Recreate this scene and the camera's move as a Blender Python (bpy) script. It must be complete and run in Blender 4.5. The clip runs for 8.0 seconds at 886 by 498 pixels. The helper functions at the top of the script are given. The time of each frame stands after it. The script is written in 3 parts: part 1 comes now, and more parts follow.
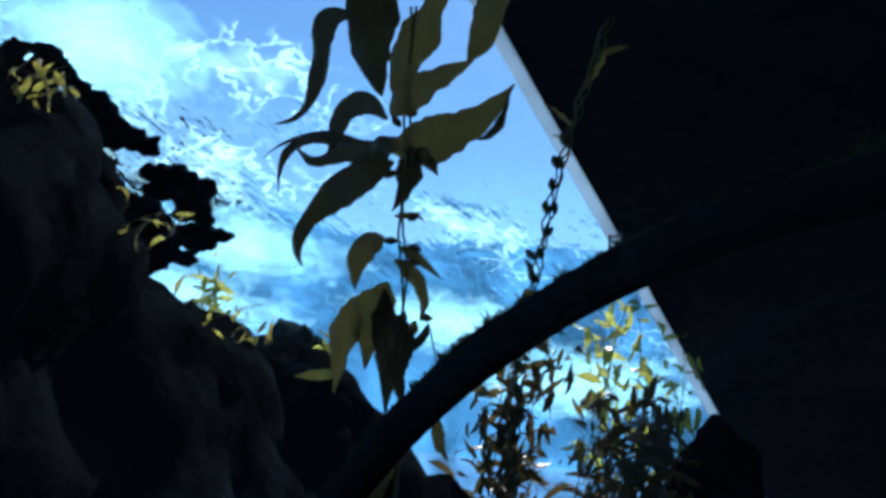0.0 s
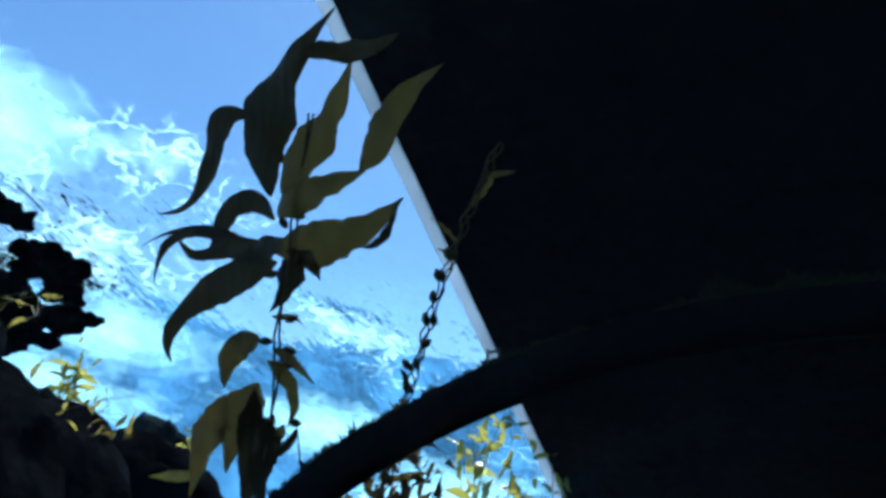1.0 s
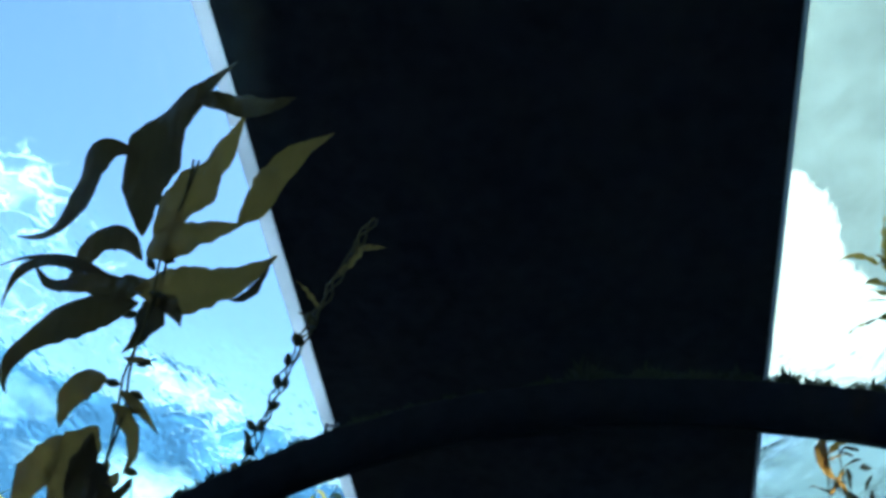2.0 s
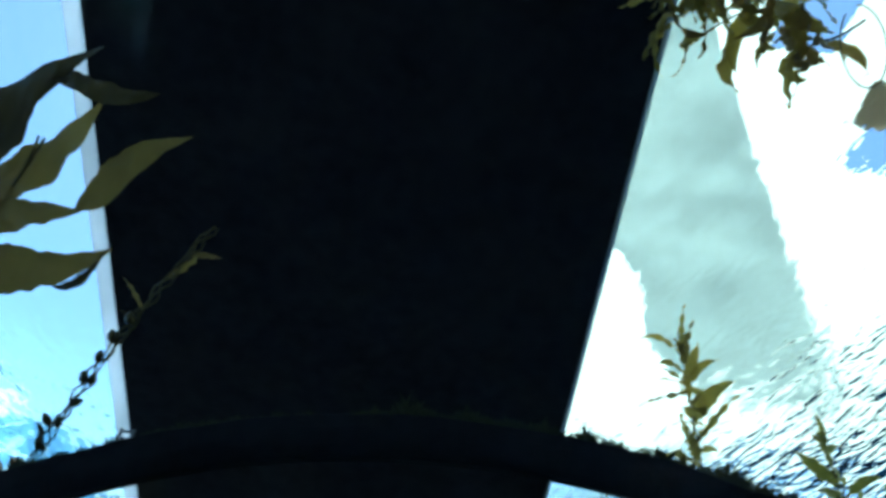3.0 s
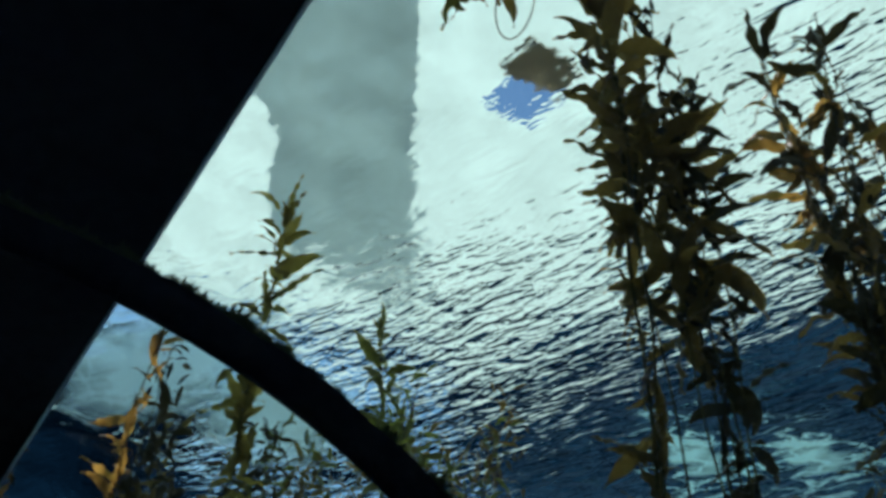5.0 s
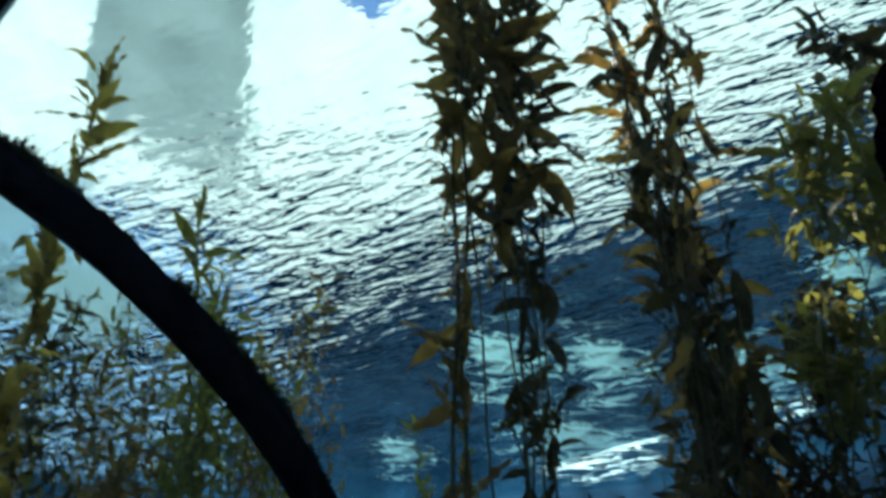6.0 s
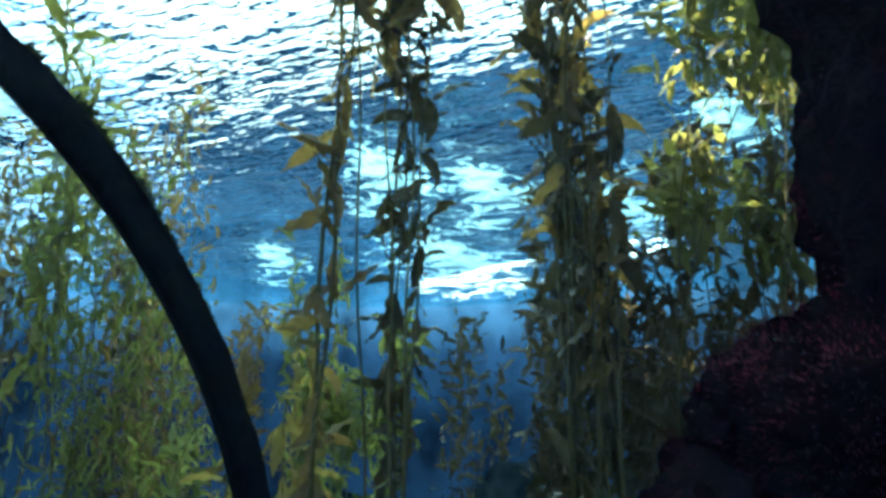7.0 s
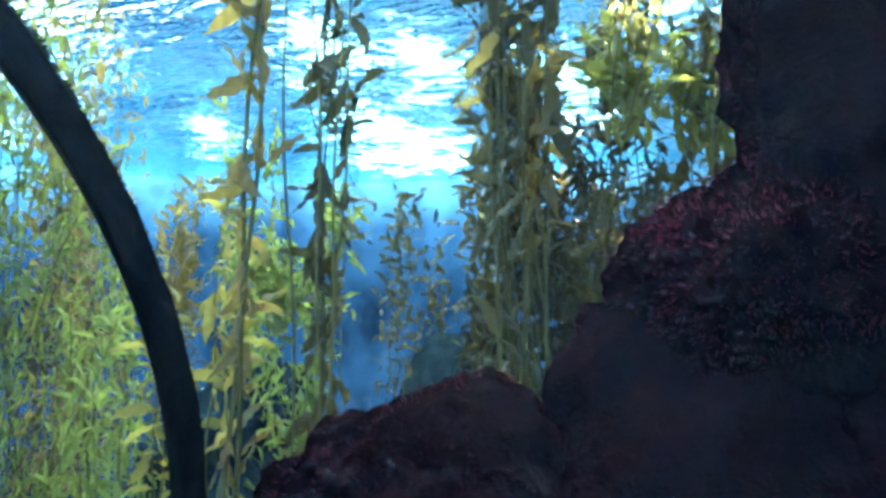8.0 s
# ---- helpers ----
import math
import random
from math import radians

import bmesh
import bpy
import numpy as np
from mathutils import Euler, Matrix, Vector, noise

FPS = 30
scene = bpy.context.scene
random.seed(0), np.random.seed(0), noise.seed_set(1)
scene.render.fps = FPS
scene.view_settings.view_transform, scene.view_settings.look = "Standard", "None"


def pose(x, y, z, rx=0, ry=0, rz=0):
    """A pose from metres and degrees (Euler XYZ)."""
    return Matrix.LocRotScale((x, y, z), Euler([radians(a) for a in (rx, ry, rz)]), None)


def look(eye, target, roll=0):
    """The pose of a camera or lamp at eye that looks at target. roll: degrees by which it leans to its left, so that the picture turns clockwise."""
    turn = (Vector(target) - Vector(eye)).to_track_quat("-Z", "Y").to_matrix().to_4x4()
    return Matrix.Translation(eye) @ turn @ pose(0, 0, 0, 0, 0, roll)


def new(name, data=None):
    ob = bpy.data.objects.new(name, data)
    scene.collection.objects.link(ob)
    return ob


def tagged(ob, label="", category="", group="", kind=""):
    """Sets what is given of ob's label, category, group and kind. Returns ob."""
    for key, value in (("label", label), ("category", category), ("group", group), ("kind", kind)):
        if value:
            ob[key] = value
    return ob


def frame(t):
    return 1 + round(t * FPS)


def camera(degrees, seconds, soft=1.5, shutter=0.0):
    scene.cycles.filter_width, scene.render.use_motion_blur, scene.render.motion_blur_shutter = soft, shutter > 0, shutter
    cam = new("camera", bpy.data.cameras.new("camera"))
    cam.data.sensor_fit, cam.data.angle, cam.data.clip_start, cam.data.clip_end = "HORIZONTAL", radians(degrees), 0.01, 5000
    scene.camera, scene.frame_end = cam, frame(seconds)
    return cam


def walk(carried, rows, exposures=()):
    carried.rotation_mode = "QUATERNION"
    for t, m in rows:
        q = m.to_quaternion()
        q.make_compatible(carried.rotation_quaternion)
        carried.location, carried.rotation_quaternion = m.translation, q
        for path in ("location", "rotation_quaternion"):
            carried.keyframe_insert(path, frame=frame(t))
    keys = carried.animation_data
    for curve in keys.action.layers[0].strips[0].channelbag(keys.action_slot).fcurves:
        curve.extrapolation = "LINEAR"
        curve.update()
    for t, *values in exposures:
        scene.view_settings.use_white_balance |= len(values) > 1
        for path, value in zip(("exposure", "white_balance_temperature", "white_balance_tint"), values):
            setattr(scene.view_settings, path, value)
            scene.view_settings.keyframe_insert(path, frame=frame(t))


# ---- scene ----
cam = camera(55.0, 8.0, soft=3.4, shutter=0.3)
walk(cam, [
    (0, pose(0.070, 0.197, 1.753, 118.36, -6.92, 31.04)),
    (0.5, pose(0.093, 0.187, 1.755, 123.12, -5.91, 27.15)),
    (1, pose(0.101, 0.178, 1.751, 126.50, -6.74, 22.04)),
    (1.5, pose(0.060, 0.153, 1.704, 130.61, -5.58, 16.56)),
    (1.7, pose(0.058, 0.141, 1.693, 131.75, -5.95, 13.69)),
    (2.8, pose(0.009, 0.072, 1.617, 136.64, -4.63, -2.71)),
    (3, pose(0.014, 0.056, 1.612, 136.95, -4.59, -5.72)),
    (3.5, pose(0.019, 0.004, 1.598, 134.90, -4.08, -15.19)),
    (4, pose(0.020, -0.016, 1.583, 132.20, -2.66, -22.74)),
    (4.5, pose(0.059, -0.030, 1.556, 130.31, -2.13, -29.60)),
    (4.7, pose(0.079, -0.040, 1.549, 129.73, -2.15, -32.21)),
    (5.8, pose(0.147, -0.065, 1.493, 124.37, 1.09, -45.32)),
    (6, pose(0.162, -0.055, 1.478, 122.22, 0.99, -47.93)),
    (6.5, pose(0.182, -0.077, 1.442, 115.55, 0.43, -53.40)),
    (7, pose(0.178, -0.101, 1.431, 109.96, -0.07, -56.85)),
    (7.5, pose(0.185, -0.128, 1.422, 105.26, -0.20, -58.94)),
    (8, pose(0.220, -0.149, 1.400, 101.74, 0.61, -60.58)),
], exposures=[(0, 1.0, 5950, 15), (1, 1.05, 5950, 15), (1.7, 1.5, 6300, 11), (3, 1.65, 6450, 5), (3.5, 1.3, 6500, 4), (4, 0.65, 6550, 7), (4.7, 0.45, 6600, 10), (6, 1.0, 6450, 9), (6.5, 1.95, 6250, 7), (7, 3.0, 6150, 6), (7.5, 4.05, 6050, 6), (8, 4.8, 6200, 5)])

# ---- daylight ----
SUN_EL, SUN_AZ = 60, -8          # degrees; azimuth clockwise from +y
world = bpy.data.worlds.new("sky")
scene.world = world
world.use_nodes = True
wn = world.node_tree
sky = wn.nodes.new("ShaderNodeTexSky")
sky.sky_type, sky.sun_disc = "NISHITA", False
sky.ozone_density, sky.dust_density = 4.0, 0.4
sky.sun_elevation, sky.sun_rotation = radians(SUN_EL), radians(SUN_AZ)
wn.links.new(sky.outputs[0], wn.nodes["Background"].inputs[0])
wn.nodes["Background"].inputs[1].default_value = 0.085
sun = new("sun", bpy.data.lights.new("sun", "SUN"))
sun.data.energy, sun.data.angle, sun.data.color = 3.5, radians(0.6), (1.0, 0.95, 0.86)
sa, se = radians(SUN_AZ), radians(SUN_EL)
sun.matrix_world = look((math.sin(sa) * math.cos(se) * 30, math.cos(sa) * math.cos(se) * 30, math.sin(se) * 30), (0, 0, 0))

# ---- materials ----


def material(name):
    m = bpy.data.materials.new(name)
    m.use_nodes = True
    nt = m.node_tree
    nt.nodes.clear()
    out = nt.nodes.new("ShaderNodeOutputMaterial")

    def node(kind, **values):
        n = nt.nodes.new("ShaderNode" + kind)
        for key, v in values.items():
            n.inputs[key.replace("_", " ")].default_value = v
        return n

    def link(a, b):
        nt.links.new(a, b)
    return m, out, node, link


def mottled(name, dark, light, scale, rough=0.8, bump=0.3, fine=8.0, metal=0.0, ior=1.45):
    """Two-scale mottled surface with fine relief."""
    m, out, node, link = material(name)
    bsdf = node("BsdfPrincipled", Roughness=rough, Metallic=metal, IOR=ior)
    bsdf.inputs["Specular IOR Level"].default_value = 0.02
    co = node("TexCoord")
    big = node("TexNoise", Scale=scale, Detail=6.0, Roughness=0.65)
    small = node("TexNoise", Scale=scale * fine, Detail=4.0)
    link(co.outputs["Object"], big.inputs["Vector"])
    link(co.outputs["Object"], small.inputs["Vector"])
    mix = node("Mix")
    mix.data_type = "FLOAT"
    mix.inputs["Factor"].default_value = 0.4
    link(big.outputs[0], mix.inputs[2])
    link(small.outputs[0], mix.inputs[3])
    ramp = node("ValToRGB")
    ramp.color_ramp.elements[0].position, ramp.color_ramp.elements[1].position = 0.35, 0.65
    ramp.color_ramp.elements[0].color, ramp.color_ramp.elements[1].color = (*dark, 1), (*light, 1)
    link(mix.outputs[0], ramp.inputs[0])
    link(ramp.outputs[0], bsdf.inputs["Base Color"])
    bp = node("Bump", Strength=bump, Distance=0.03)
    link(mix.outputs[0], bp.inputs["Height"])
    link(bp.outputs[0], bsdf.inputs["Normal"])
    link(bsdf.outputs[0], out.inputs[0])
    return m


def leaf_material(name, dark, light, through_colour, share=0.45, rough=0.35):
    """Seaweed: glossy skin over flesh that lets light through."""
    m, out, node, link = material(name)
    co = node("TexCoord")
    info = node("ObjectInfo")
    tex = node("TexNoise", Scale=14.0, Detail=5.0)
    link(co.outputs["Object"], tex.inputs["Vector"])
    add = node("Math")
    add.operation = "MULTIPLY_ADD"
    add.inputs[1].default_value = 0.5
    link(info.outputs["Random"], add.inputs[0])
    half = node("Math")
    half.operation = "MULTIPLY"
    half.inputs[1].default_value = 0.6
    link(tex.outputs[0], half.inputs[0])
    link(half.outputs[0], add.inputs[2])
    ramp = node("ValToRGB")
    ramp.color_ramp.elements[0].position, ramp.color_ramp.elements[1].position = 0.2, 0.75
    ramp.color_ramp.elements[0].color, ramp.color_ramp.elements[1].color = (*dark, 1), (*light, 1)
    link(add.outputs[0], ramp.inputs[0])
    skin = node("BsdfPrincipled", Roughness=rough)
    skin.inputs["Specular IOR Level"].default_value = 0.2
    link(ramp.outputs[0], skin.inputs["Base Color"])
    wav = node("TexWave", Scale=9.0, Distortion=6.0, Detail=3.0)
    link(co.outputs["Object"], wav.inputs["Vector"])
    bp = node("Bump", Strength=0.25, Distance=0.01)
    link(wav.outputs["Fac"], bp.inputs["Height"])
    link(bp.outputs[0], skin.inputs["Normal"])
    glow = node("BsdfTranslucent")
    tint = node("Mix")
    tint.data_type = "RGBA"
    tint.inputs[6].default_value = (*[c * 0.45 for c in through_colour], 1)
    tint.inputs[7].default_value = (*through_colour, 1)
    link(add.outputs[0], tint.inputs["Factor"])
    link(tint.outputs[2], glow.inputs["Color"])
    mix = node("MixShader", Fac=share)
    link(skin.outputs[0], mix.inputs[1])
    link(glow.outputs[0], mix.inputs[2])
    link(mix.outputs[0], out.inputs[0])
    return m


def water_material():
    m, out, node, link = material("sea_water")
    co = node("TexCoord")
    crests = node("Mapping", Rotation=(0, 0, radians(-102)))
    link(co.outputs["Object"], crests.inputs["Vector"])
    mp = node("Mapping", Scale=(1.0, 2.5, 1.0))
    link(crests.outputs[0], mp.inputs["Vector"])
    a = node("TexNoise", Scale=1.75, Detail=2.5, Distortion=0.8)
    b = node("TexNoise", Scale=3.6, Detail=2.0, Distortion=0.5)
    link(mp.outputs[0], a.inputs["Vector"])
    link(mp.outputs[0], b.inputs["Vector"])
    calm = node("TexNoise", Scale=0.22, Detail=2.0)
    link(co.outputs["Object"], calm.inputs["Vector"])
    lvl = node("MapRange")
    lvl.inputs[1].default_value, lvl.inputs[2].default_value = 0.38, 0.62
    lvl.inputs[3].default_value, lvl.inputs[4].default_value = 0.35, 1.2
    link(calm.outputs[0], lvl.inputs[0])
    s = node("Math")
    s.operation = "MULTIPLY_ADD"
    s.inputs[1].default_value = 0.6
    link(b.outputs[0], s.inputs[0])
    link(a.outputs[0], s.inputs[2])
    chop = node("TexVoronoi", Scale=3.4)
    link(mp.outputs[0], chop.inputs["Vector"])
    peak = node("MapRange")
    peak.inputs[1].default_value, peak.inputs[2].default_value = 0.0, 0.3
    peak.inputs[3].default_value, peak.inputs[4].default_value = 0.16, 0.0
    link(chop.outputs["Distance"], peak.inputs[0])
    rough = node("Math")
    rough.operation = "ADD"
    link(s.outputs[0], rough.inputs[0])
    link(peak.outputs[0], rough.inputs[1])
    t = node("Math")
    t.operation = "MULTIPLY"
    link(rough.outputs[0], t.inputs[0])
    link(lvl.outputs[0], t.inputs[1])
    sep = node("SeparateXYZ")
    link(co.outputs["Object"], sep.inputs[0])
    west = node("MapRange")
    west.inputs[1].default_value, west.inputs[2].default_value = 2.3, 6.5
    west.inputs[3].default_value, west.inputs[4].default_value = 0.16, 1.6
    link(sep.outputs[0], west.inputs[0])
    w = node("Math")
    w.operation = "MULTIPLY"
    link(t.outputs[0], w.inputs[0])
    link(west.outputs[0], w.inputs[1])
    bp = node("Bump", Strength=1.0, Distance=0.11)
    link(w.outputs[0], bp.inputs["Height"])
    g = node("BsdfGlass", Roughness=0.0, IOR=1.14, Color=(0.66, 0.95, 1.0, 1))
    link(bp.outputs[0], g.inputs["Normal"])
    link(g.outputs[0], out.inputs[0])
    return m


def foam_material(name, stretch, fill, web_lace, low, high, colour):
    """White water: lit bubbles where the surge is thick, clear water between."""
    m, out, node, link = material(name)
    co = node("TexCoord")
    streak = node("Mapping", Scale=stretch)
    link(co.outputs["Object"], streak.inputs["Vector"])
    web = node("TexNoise", Scale=1.1, Detail=8.0, Roughness=0.6, Distortion=0.8)
    link(streak.outputs[0], web.inputs["Vector"])
    wob = node("TexNoise", Scale=1.4, Detail=5.0, Roughness=0.6)
    link(streak.outputs[0], wob.inputs["Vector"])
    warp = node("VectorMath")
    warp.operation = "MULTIPLY_ADD"
    warp.inputs[1].default_value = (1.6, 1.6, 0)
    link(wob.outputs["Color"], warp.inputs[0])
    link(streak.outputs[0], warp.inputs[2])
    lace = node("TexVoronoi", Scale=1.7)
    lace.feature = "DISTANCE_TO_EDGE"
    link(warp.outputs[0], lace.inputs["Vector"])
    thin = node("MapRange")
    thin.inputs[1].default_value, thin.inputs[2].default_value = 0.0, 0.10
    thin.inputs[3].default_value, thin.inputs[4].default_value = web_lace, 0.0
    link(lace.outputs["Distance"], thin.inputs[0])
    mid = node("VectorMath")
    mid.operation = "SUBTRACT"
    mid.inputs[1].default_value = (0.5, 0.5, 0.5)
    link(co.outputs["Generated"], mid.inputs[0])
    flat = node("VectorMath")
    flat.operation = "MULTIPLY"
    flat.inputs[1].default_value = (2, 2, 0)
    link(mid.outputs[0], flat.inputs[0])
    far = node("VectorMath")
    far.operation = "LENGTH"
    link(flat.outputs[0], far.inputs[0])
    edge = node("MapRange")
    edge.inputs[1].default_value, edge.inputs[2].default_value = 0.1, 1.0
    edge.inputs[3].default_value, edge.inputs[4].default_value = fill, -0.34
    link(far.outputs["Value"], edge.inputs[0])
    add = node("Math")
    add.operation = "ADD"
    link(web.outputs[0], add.inputs[0])
    link(edge.outputs[0], add.inputs[1])
    both = node("Math")
    both.operation = "ADD"
    link(add.outputs[0], both.inputs[0])
    link(thin.outputs[0], both.inputs[1])
    cut = node("MapRange")
    cut.inputs[1].default_value, cut.inputs[2].default_value = low, high
    cut.inputs[3].default_value, cut.inputs[4].default_value = 0.0, 0.85
    link(both.outputs[0], cut.inputs[0])
    glow = node("BsdfTranslucent", Color=colour)
    clear = node("BsdfTransparent")
    mix = node("MixShader")
    link(cut.outputs[0], mix.inputs[0])
    link(clear.outputs[0], mix.inputs[1])
    link(glow.outputs[0], mix.inputs[2])
    link(mix.outputs[0], out.inputs[0])
    return m


def cloth_material(name, colour, share):
    m, out, node, link = material(name)
    co = node("TexCoord")
    tex = node("TexNoise", Scale=0.9, Detail=6.0, Roughness=0.6)
    link(co.outputs["Object"], tex.inputs["Vector"])
    ramp = node("ValToRGB")
    ramp.color_ramp.elements[0].position, ramp.color_ramp.elements[1].position = 0.35, 0.62
    ramp.color_ramp.elements[0].color = (*[c * 0.78 for c in colour], 1)
    ramp.color_ramp.elements[1].color = (*colour, 1)
    link(tex.outputs[0], ramp.inputs[0])
    d, tr = node("BsdfDiffuse"), node("BsdfTranslucent")
    link(ramp.outputs[0], d.inputs[0])
    link(ramp.outputs[0], tr.inputs[0])
    mix = node("MixShader", Fac=share)
    link(d.outputs[0], mix.inputs[1])
    link(tr.outputs[0], mix.inputs[2])
    link(mix.outputs[0], out.inputs[0])
    return m


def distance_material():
    """Blue distance of the tank as a self-lit surface, lighter near the water surface and to the west."""
    m, out, node, link = material("glowing_blue_distance")
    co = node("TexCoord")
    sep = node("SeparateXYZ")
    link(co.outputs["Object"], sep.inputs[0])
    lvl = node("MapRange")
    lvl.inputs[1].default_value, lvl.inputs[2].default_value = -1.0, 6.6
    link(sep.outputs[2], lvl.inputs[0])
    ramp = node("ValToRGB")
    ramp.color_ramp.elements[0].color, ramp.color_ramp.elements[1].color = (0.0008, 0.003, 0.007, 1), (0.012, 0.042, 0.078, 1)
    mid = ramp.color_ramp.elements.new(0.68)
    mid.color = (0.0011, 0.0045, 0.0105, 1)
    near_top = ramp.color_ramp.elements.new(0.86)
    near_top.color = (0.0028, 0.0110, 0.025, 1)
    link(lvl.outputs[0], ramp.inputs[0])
    west_glow = node("MapRange")
    west_glow.interpolation_type = "SMOOTHSTEP"
    west_glow.inputs[1].default_value, west_glow.inputs[2].default_value = 3.0, -7.0
    link(sep.outputs[0], west_glow.inputs[0])
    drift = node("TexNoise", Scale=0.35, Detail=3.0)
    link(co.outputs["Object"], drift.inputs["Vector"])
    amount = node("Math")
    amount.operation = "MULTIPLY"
    link(west_glow.outputs[0], amount.inputs[0])
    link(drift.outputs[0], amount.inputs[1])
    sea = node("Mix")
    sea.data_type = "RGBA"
    # brighter emission on the west side, added as sunlit water
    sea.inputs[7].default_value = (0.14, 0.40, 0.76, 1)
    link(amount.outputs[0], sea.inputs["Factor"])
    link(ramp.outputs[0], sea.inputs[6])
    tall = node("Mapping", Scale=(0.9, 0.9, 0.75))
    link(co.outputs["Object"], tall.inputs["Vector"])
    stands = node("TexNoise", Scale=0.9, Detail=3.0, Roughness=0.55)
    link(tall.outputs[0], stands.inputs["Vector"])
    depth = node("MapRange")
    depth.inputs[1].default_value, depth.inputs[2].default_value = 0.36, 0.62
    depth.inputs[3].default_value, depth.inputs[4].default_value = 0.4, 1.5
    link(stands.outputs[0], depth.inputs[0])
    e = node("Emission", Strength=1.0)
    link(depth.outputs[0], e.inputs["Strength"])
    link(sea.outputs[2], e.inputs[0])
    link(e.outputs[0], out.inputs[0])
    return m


def glazing_material():
    """Clear acrylic; its faint bluish film is added to imitate veiling haze."""
    m, out, node, link = material("acrylic_glazing")
    co = node("TexCoord")
    tex = node("TexNoise", Scale=1.5, Detail=4.0)
    link(co.outputs["Object"], tex.inputs["Vector"])
    lvl = node("MapRange")
    lvl.inputs[1].default_value, lvl.inputs[2].default_value = 0.3, 0.7
    lvl.inputs[3].default_value, lvl.inputs[4].default_value = 0.0016, 0.0032
    link(tex.outputs[0], lvl.inputs[0])
    clear, film = node("BsdfTransparent"), node("BsdfTranslucent", Color=(0.7, 0.85, 1.0, 1))
    mix = node("MixShader")
    link(lvl.outputs[0], mix.inputs[0])
    link(clear.outputs[0], mix.inputs[1])
    link(film.outputs[0], mix.inputs[2])
    sheen = node("BsdfGlossy", Roughness=0.02)
    top = node("MixShader", Fac=0.006)
    link(mix.outputs[0], top.inputs[1])
    link(sheen.outputs[0], top.inputs[2])
    link(top.outputs[0], out.inputs[0])
    return m


WATER = water_material()
GLAZING = glazing_material()
FOAM = foam_material("foam_cloud", (1.5, 1.5, 1.0), 0.12, 0.30, 0.46, 0.88, (0.46, 0.86, 0.98, 1))
FOAM_CLOUD = foam_material("foam_surge", (0.9, 0.9, 1.0), 0.60, 0.14, 0.42, 1.2, (0.36, 0.80, 0.98, 1))
# reflected brightness of the surface, painted as a pale translucent veil
BRIGHT_VEIL = foam_material("bright_water_veil", (1.6, 1.0, 1.0), 0.75, 0.14, 0.36, 0.98, (0.66, 0.86, 0.88, 1))
FOAM_THIN = foam_material("foam_lace", (1.3, 0.7, 1.0), 0.14, 0.26, 0.50, 0.68, (0.58, 0.92, 0.97, 1))
DISTANCE = distance_material()
CANOPY_CREAM = cloth_material("cream_canvas", (0.85, 0.86, 0.75), 0.75)
# shade on the pale wall, given as a greyer cloth
CANOPY_SHADED = cloth_material("shaded_canvas", (0.61, 0.68, 0.69), 0.55)
# the underside's shade is carried by this near-black base
CONCRETE_SHADED = mottled("shaded_concrete", (0.006, 0.007, 0.009), (0.018, 0.020, 0.024), 1.3)
LIT_EDGE = cloth_material("lit_edge_strip", (0.50, 0.62, 0.72), 0.7)
CONCRETE_PALE = mottled("pale_concrete", (0.42, 0.45, 0.45), (0.66, 0.68, 0.66), 2.0)
BLACK_RUBBER = mottled("black_rib", (0.003, 0.003, 0.0035), (0.008, 0.008, 0.009), 6.0, rough=0.85)
ALGAE = leaf_material("algae_fuzz", (0.005, 0.006, 0.003), (0.012, 0.015, 0.005), (0.04, 0.055, 0.012), 0.3, 0.7)
# silhouette shade sits in this base colour, only a trace of pink left
ROCK_PINK = mottled("shaded_coralline_rock", (0.002, 0.0009, 0.0012), (0.009, 0.0028, 0.004), 3.0, rough=0.9, bump=0.8, ior=1.02)
# water haze mixed into a blue-grey base for the distant rocks
ROCK_HAZED = mottled("hazed_rock", (0.004, 0.007, 0.009), (0.016, 0.026, 0.030), 2.5, rough=0.9, bump=0.8, ior=1.02)
# near-black base: the backlit rocks' shade is put into the colour
ROCK_SHADED = mottled("shaded_rock", (0.0015, 0.002, 0.0026), (0.0045, 0.0056, 0.007), 2.0, rough=0.9, bump=0.8, ior=1.02)
SAND = mottled("coarse_sand", (0.05, 0.05, 0.045), (0.14, 0.13, 0.11), 1.2, rough=0.95)
WALL_DARK = mottled("dark_painted_wall", (0.012, 0.012, 0.014), (0.02, 0.02, 0.022), 1.5)
CARPET = mottled("dark_carpet", (0.012, 0.012, 0.016), (0.03, 0.028, 0.035), 20.0, rough=0.95)
BUILDING = mottled("blue_grey_render", (0.05, 0.08, 0.11), (0.09, 0.13, 0.17), 0.8)
STEEL = mottled("weathered_steel", (0.12, 0.13, 0.14), (0.3, 0.31, 0.32), 8.0, rough=0.5, metal=0.6)
BOARD = cloth_material("brown_canvas", (0.55, 0.46, 0.36), 0.6)
# Tones carry light as well: brown for shaded plants, gold and lime for lit.
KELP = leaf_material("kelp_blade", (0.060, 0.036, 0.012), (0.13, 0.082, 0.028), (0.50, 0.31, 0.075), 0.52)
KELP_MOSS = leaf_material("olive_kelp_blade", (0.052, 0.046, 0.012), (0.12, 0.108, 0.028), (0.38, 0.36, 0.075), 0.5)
KELP_GOLD = leaf_material("sunlit_golden_blade", (0.08, 0.055, 0.012), (0.19, 0.14, 0.035), (0.66, 0.48, 0.10), 0.58)
KELP_SHADED_BROWN = leaf_material("shaded_brown_blade", (0.036, 0.024, 0.008), (0.09, 0.06, 0.018), (0.12, 0.092, 0.032), 0.34)
